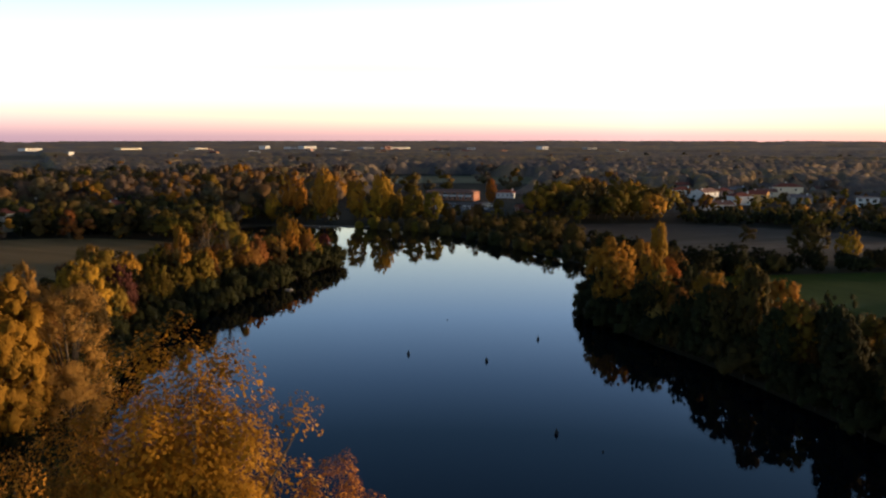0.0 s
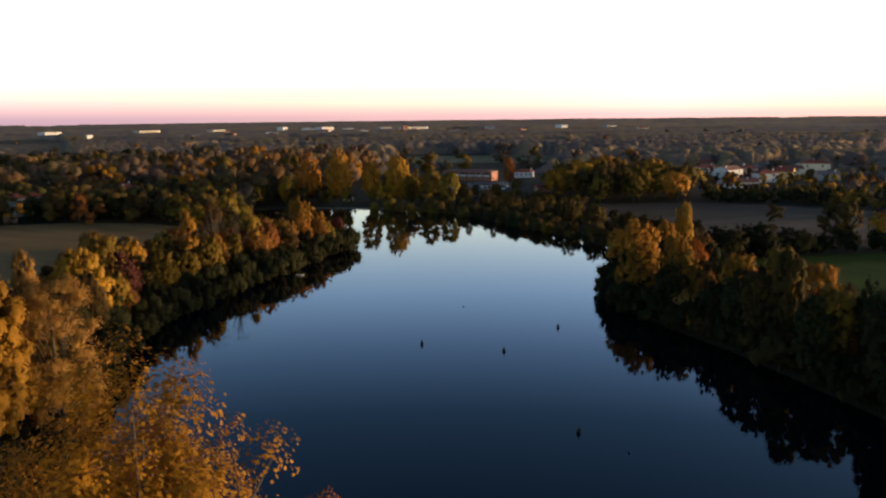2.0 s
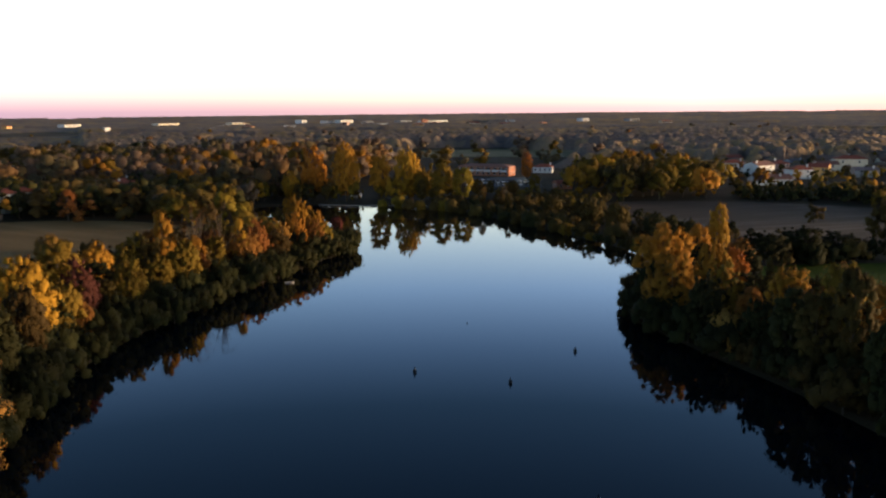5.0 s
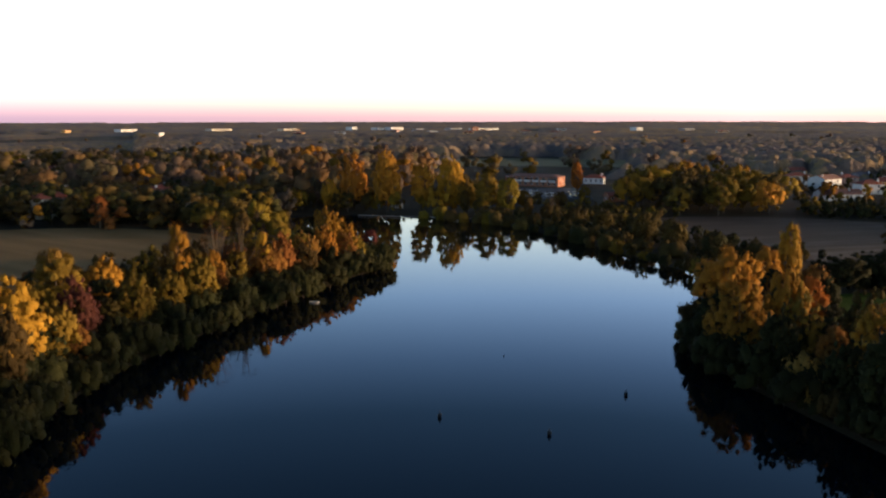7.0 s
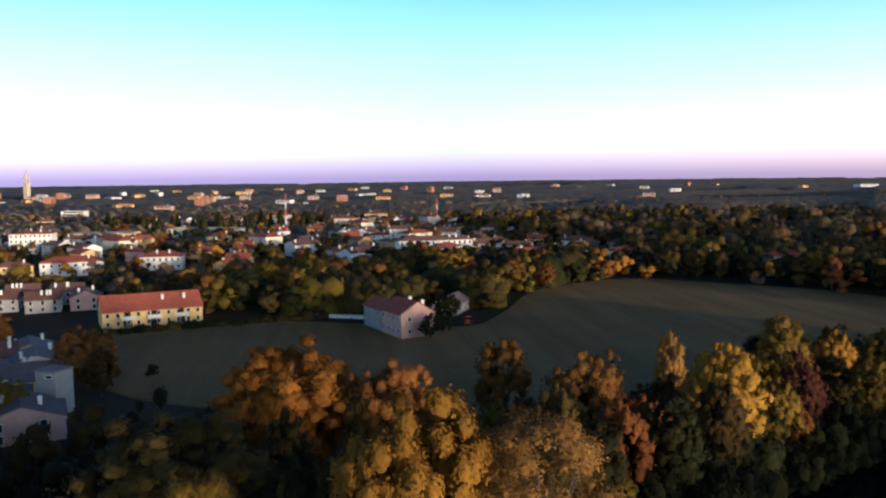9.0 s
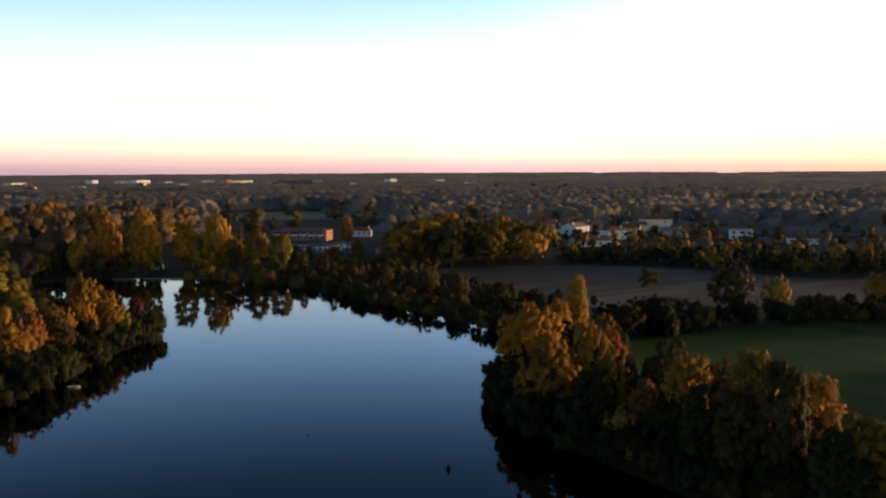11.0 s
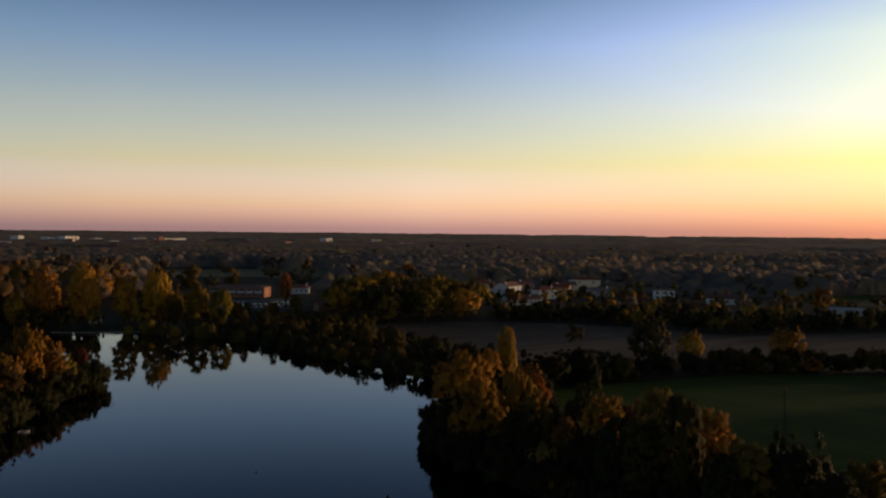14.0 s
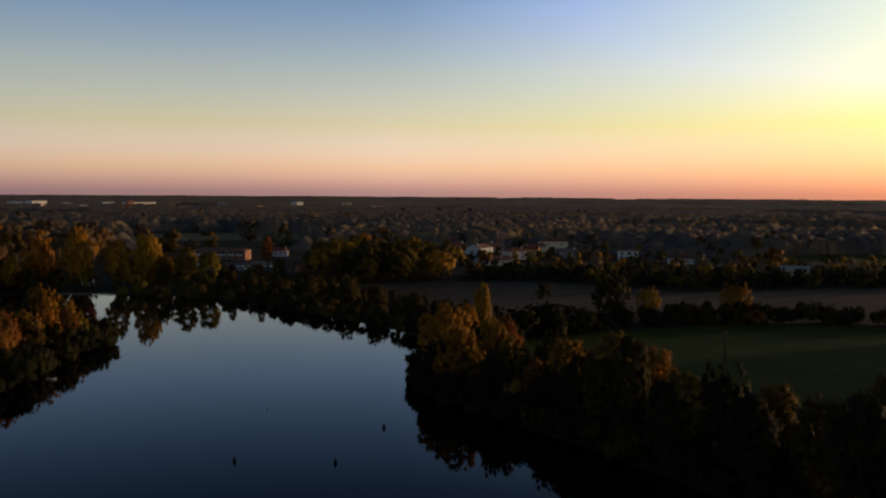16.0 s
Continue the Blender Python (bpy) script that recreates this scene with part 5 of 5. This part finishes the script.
def buoy(x, y, h, label):
    """A dark mooring float with a waist, a collar and a short post."""
    b_ = empty("mooring_buoy", pose(x, y, 0, 0, 0, 17))
    tagged(b_, label, "buoy", "buoys on the lake")
    part("float", shared(("float", h), lambda: mesh_of("float", *tube([(0, 0, -0.2), (0, 0, 0.0), (0, 0, 0.3 * h), (0, 0, 0.55 * h), (0, 0, 0.6 * h)], [0.2 * h, 0.3 * h, 0.34 * h, 0.26 * h, 0.12 * h], 14), DARK, True)), b_)
    part("post", shared(("post", h), lambda: mesh_of("post", *joined(tube([(0, 0, 0.5 * h), (0, 0, 0.96 * h)], [0.09 * h, 0.07 * h], 8), tube([(0, 0, 0.9 * h), (0, 0, 1.0 * h)], [0.14 * h, 0.1 * h], 8)), DARK)), b_)


for x, y in ((-7.2, 170.7), (8.8, 165.3), (21.2, 183.5), (17.3, 123.4)):
    buoy(x, y, 0.95, "dark mooring buoy with a short post")
for x, y in ((1.1, 203.8), (23, 116)):
    buoy(x, y, 0.35, "tiny dark float on the lake")

# ---- the village east of the fields, and the pole in the meadow ----
house("bungalow", 166, 515, 10, 22, 10, 3.4, 2.2, "white", "brown", "gable", "long white bungalow with a brown roof", "house", cols=5, storeys=1, chimneys=1)
house("modern_house", 272, 538, -25, 13, 10, 5.6, 0.4, "white", "slate", "flat", "white modern house with dark windows", "house", cols=3, chimneys=0, win=(1.8, 1.4))
house("modern_house", 291, 501, -30, 19, 11, 3.4, 2.0, "white", "brown", "gable", "white low house with a shallow roof", "house", cols=4, storeys=1, chimneys=0, win=(1.8, 1.3))
house("modern_house", 306, 412, -38, 18, 11, 3.6, 1.8, "cream", "pale", "gable", "cream bungalow among hedges", "house", cols=4, storeys=1, chimneys=0)
for x, y, k, a in ((196, 555, 0, 10), (214, 570, 2, -30), (182, 585, 3, 40), (230, 601, 1, -10), (205, 616, 4, 20), (250, 611, 5, -15), (176, 621, 0, 0), (228, 652, 6, 30), (260, 662, 7, -20), (190, 672, 2, 15), (285, 631, 1, 0), (215, 702, 3, 35),
                   (150, 652, 6, 10), (270, 713, 0, 25), (310, 672, 4, -30), (240, 565, 6, -5)):
    copy_thing(PROTO[k][0], pose(x, y, 0.5, 0, 0, a))
    BUILT.append((x, y, 9))
for x, y, k, a in ((440, 774, 3, 20), (410, 713, 6, -30), (520, 753, 0, 10), (365, 804, 5, 0), (600, 702, 3, -20), (130, 774, 3, 20)):
    copy_thing(PROTO[k][0], pose(x, y, 0.5, 0, 0, a))
pole = empty("power_pole", pose(108, 199.5, 0.5, 0, 0, 25))
tagged(pole, "dark wooden power pole with crossarms in the meadow", "pole")
part("post", mesh_of("post", *tube([(0, 0, -0.5), (0, 0, 12)], [0.2, 0.14], 8), BARK), pole)
part("brace", mesh_of("brace", *tube([(1.6, 0, -0.3), (0.1, 0, 8)], [0.14, 0.1], 6), BARK), pole)
for z in (10.6, 11.5):
    arm = part("crossarm", mesh_of("crossarm", *box(-1.3, 1.3, -0.08, 0.08, z, z + 0.16), BARK), pole)
    for k in (-1.1, 0, 1.1):
        part("insulator", mesh_of("insulator", *tube([(k, 0, z + 0.16), (k, 0, z + 0.42)], [0.06, 0.08], 8), DARK), arm)

scatter([(140, 489), (190, 458), (260, 422), (330, 397), (400, 428), (400, 570), (330, 713), (180, 733), (130, 652)], 230, ["green", "dim", "olive", "dim", "olive", "rust", "far_dim", "dim", "gold"], (5, 9), "in the village gardens", 41, 6, (0.75, 1.1))
tr_ = np.random.default_rng(61)
gardens = []
for _ in range(1750):
    a, d = radians(tr_.uniform(24, 90)), tr_.uniform(330, 1018)
    x, y = 4 - math.sin(a) * d, 57 + math.cos(a) * d
    if any(inside(x, y, o) for o in OPEN) or any(abs(x - p) < r * 0.85 and abs(y - q) < r * 0.85 for p, q, r in BUILT):
        continue
    h = tr_.uniform(6, 11.5)
    gardens.append((str(tr_.choice(["round", "round", "oval"])), str(tr_.choice(["dim", "green", "dim", "rust", "olive", "green", "far_dim", "dim", "gold"])), x, y, h, h * tr_.uniform(0.75, 1.15), 0.3))
grove("garden_trees", gardens, "garden trees between the town houses", light=True)
for k in range(34):
    a, d = radians(61 + 14 * k / 33 + tr_.uniform(-0.3, 0.3)), 700 + tr_.uniform(-40, 61)
    h = tr_.uniform(14, 20)
    plant("spire", "green", 4 - math.sin(a) * d, 57 + math.cos(a) * d, h, h * 0.3, "in a town row")

# ---- woods to the horizon ----
def chance(ix, iy, seed):
    """A steady random number for each cell of a grid."""
    v = np.sin(ix * 127.1 + iy * 311.7 + seed * 74.7) * 43758.5453
    return v - np.floor(v)


def drift(x, y, size, seed):
    """Smooth noise from -1 to 1 with patches of that size."""
    u, v = x / size, y / size
    i, j = np.floor(u), np.floor(v)
    f, g = u - i, v - j
    f, g = f * f * (3 - 2 * f), g * g * (3 - 2 * g)
    a = chance(i, j, seed) * (1 - f) + chance(i + 1, j, seed) * f
    b_ = chance(i, j + 1, seed) * (1 - f) + chance(i + 1, j + 1, seed) * f
    return (a * (1 - g) + b_ * g) * 2 - 1


def domes(x, y, cell, seed):
    """Round crowns, one in each cell: how high the canopy stands at each place, and the tint of the tree there."""
    i, j = np.floor(x / cell), np.floor(y / cell)
    best, tint = np.zeros(x.shape), np.full(x.shape, 0.4)
    for di in (-1, 0, 1):
        for dj in (-1, 0, 1):
            p, q = i + di, j + dj
            cx, cy = (p + 0.15 + 0.7 * chance(p, q, seed)) * cell, (q + 0.15 + 0.7 * chance(p, q, seed + 1)) * cell
            r = cell * (0.5 + 0.42 * chance(p, q, seed + 2))
            z = (0.55 + 0.45 * chance(p, q, seed + 3)) * np.sqrt(np.maximum(0, 1 - ((x - cx) ** 2 + (y - cy) ** 2) / r ** 2))
            higher = z > best
            best, tint = np.where(higher, z, best), np.where(higher, chance(p, q, seed + 4), tint)
    return best, tint


def wood_leaves(name):
    """The canopy of far woods: each tree its own brown, olive or gold, in broader drifts, all greyed to paint in haze.
    """
    m, n, l, b = nodes_of(name)
    tc, own = n.new("ShaderNodeTexCoord"), n.new("ShaderNodeAttribute")
    own.attribute_name = "tint"
    fine = n.new("ShaderNodeTexNoise")
    fine.inputs["Scale"].default_value, fine.inputs["Detail"].default_value = 0.45, 4
    l.new(tc.outputs["Object"], fine.inputs["Vector"])
    step = n.new("ShaderNodeMath")
    step.operation = "MULTIPLY_ADD"
    step.inputs[1].default_value = 0.5
    l.new(fine.outputs["Fac"], step.inputs[0])
    l.new(own.outputs["Fac"], step.inputs[2])
    # leaf tints lifted towards grey mauve, with the air's haze painted in
    r = ramp(n, [(0.2, (0.11, 0.092, 0.086)), (0.45, (0.155, 0.122, 0.1)), (0.7, (0.2, 0.15, 0.1)), (0.9, (0.27, 0.185, 0.09)), (1.0, (0.33, 0.21, 0.08))])
    l.new(step.outputs[0], r.inputs["Fac"])
    l.new(r.outputs["Color"], b.inputs["Base Color"])
    b.inputs["Roughness"].default_value = 0.9
    b.inputs["Specular IOR Level"].default_value = 0.04
    bp = n.new("ShaderNodeBump")
    bp.inputs["Strength"].default_value, bp.inputs["Distance"].default_value = 0.6, 1.0
    l.new(fine.outputs["Fac"], bp.inputs["Height"])
    l.new(bp.outputs["Normal"], b.inputs["Normal"])
    return m


def canopy():
    """Closed woods far off: one sheet of round crowns that dips to the ground in clearings."""
    az = np.radians(np.arange(-50, 88.1, 0.15))
    ring = np.concatenate([600 * np.exp(np.arange(0, 238) * 0.004), 1552 * np.exp(np.arange(0, 192) * 0.006)])
    xx, yy = -np.sin(az)[None] * ring[:, None], 50 + np.cos(az)[None] * ring[:, None]
    dd, deg = np.broadcast_to(ring[:, None], xx.shape), np.broadcast_to(np.degrees(az)[None], xx.shape)
    shut = np.zeros(xx.shape, bool)
    for o in OPEN:
        o = np.array([p[:2] for p in o], float)
        hit = np.zeros(xx.shape, bool)
        for (x1, y1), (x2, y2) in zip(o, np.roll(o, 1, 0)):
            if y1 != y2:
                hit ^= ((y1 > yy) != (y2 > yy)) & (xx < (x2 - x1) * (yy - y1) / (y2 - y1) + x1)
        shut |= hit
    for p, q, r in BUILT:
        shut |= (np.abs(xx - p) < r + 4) & (np.abs(yy - q) < r + 4)
    town = (deg > 26) & (dd < 2600)
    wood = drift(xx, yy, 300, 3) + 0.6 * drift(xx, yy, 110, 7) + 0.25 * drift(xx, yy, 30, 9)
    cover = np.clip((wood - np.where(town, np.where(dd > 950, -0.35, 0.0), -0.62)) * 5, 0, 1) * np.clip((dd - 596) / 60, 0, 1)
    near, tint = domes(xx, yy, 11.5, 11)
    mid, tint_mid = domes(xx, yy, 18.0, 21)
    far, tint_far = domes(xx, yy, 34.0, 31)
    crown = np.where(dd < 1500, near, np.where(dd < 2500, mid * 0.8, far * 0.55))
    tint = np.where(dd < 1500, tint, np.where(dd < 2500, tint_mid, tint_far)) * 0.55 + 0.1 + 0.2 * drift(xx, yy, 150, 13)
    lumps = domes(xx, yy, 3.6, 41)[0]
    top = np.where(town, 1.5, 4.5) + np.where(town, 7.0, 10.0) * np.clip(1.35 - dd / 2600, 0.45, 1.0) * crown + np.where(dd < 1300, 1.3, 0.0) * lumps * (crown > 0.2) + 1.5 * drift(xx, yy, 120, 17)
    ground = 0.5 + np.maximum(0.0, (np.hypot(xx, yy) - 2200) / 2700) ** 1.4 * 14
    top += np.where(dd < 1600, 0.9, 0.5) * (np.random.default_rng(8).random(xx.shape) - 0.5)
    zz = ground - 2.0 + np.where(shut, 0.0, (top + 2.0) * cover)
    verts = np.stack([xx, yy, zz], -1).reshape(-1, 3)
    n = len(az)
    a = (np.arange(len(ring) - 1)[:, None] * n + np.arange(n - 1)[None]).ravel()
    quads = np.stack([a, a + n, a + n + 1, a + 1], 1)
    keep = (verts[quads][:, :, 2] - ground.reshape(-1)[quads]).max(1) > -1.0
    quads = quads[keep]
    used, back = np.unique(quads, return_inverse=True)
    me = mesh_np("far_woods_canopy", verts[used], back.reshape(-1, 4), [], wood_leaves("hazed_canopy"), True)
    soft = np.where(dd < 1700, 0.42, 0.22)
    slope = np.stack([-np.gradient(zz, axis=1) / (np.gradient(xx, axis=1) + 1e-6) * soft, -np.gradient(zz, axis=0) / (np.gradient(yy, axis=0) + 1e-6) * soft, np.ones_like(zz)], -1).reshape(-1, 3)[used]
    slope[:, :2] = np.clip(slope[:, :2], -0.6, 0.6)
    me.normals_split_custom_set_from_vertices((slope / np.linalg.norm(slope, axis=1, keepdims=True)).astype(np.float32))
    me.attributes.new("tint", "FLOAT", "POINT").data.foreach_set("value", tint.reshape(-1)[used].astype(np.float32))
    tagged(new("far_woods_canopy", me), "soft brown and olive autumn woods rolling to the horizon", "woods", kind="stuff")


def emergents():
    """Single broad trees that stand out of the far woods."""
    rng, spots = np.random.default_rng(71), []
    while len(spots) < 420:
        a, d = radians(rng.uniform(-48, 84)), 1.0 / rng.uniform(1 / 1700.0, 1 / 620.0)
        x, y = -math.sin(a) * d, 50 + math.cos(a) * d
        if any(inside(x, y, o) for o in OPEN) or any(abs(x - p) < r and abs(y - q) < r for p, q, r in BUILT):
            continue
        town = math.degrees(a) > 26
        h = rng.uniform(7, 12) if town else rng.uniform(11, 17)
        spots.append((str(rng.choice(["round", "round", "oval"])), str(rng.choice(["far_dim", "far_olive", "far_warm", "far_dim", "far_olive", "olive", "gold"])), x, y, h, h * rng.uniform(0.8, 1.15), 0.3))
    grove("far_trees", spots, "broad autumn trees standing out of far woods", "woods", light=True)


canopy()
emergents()
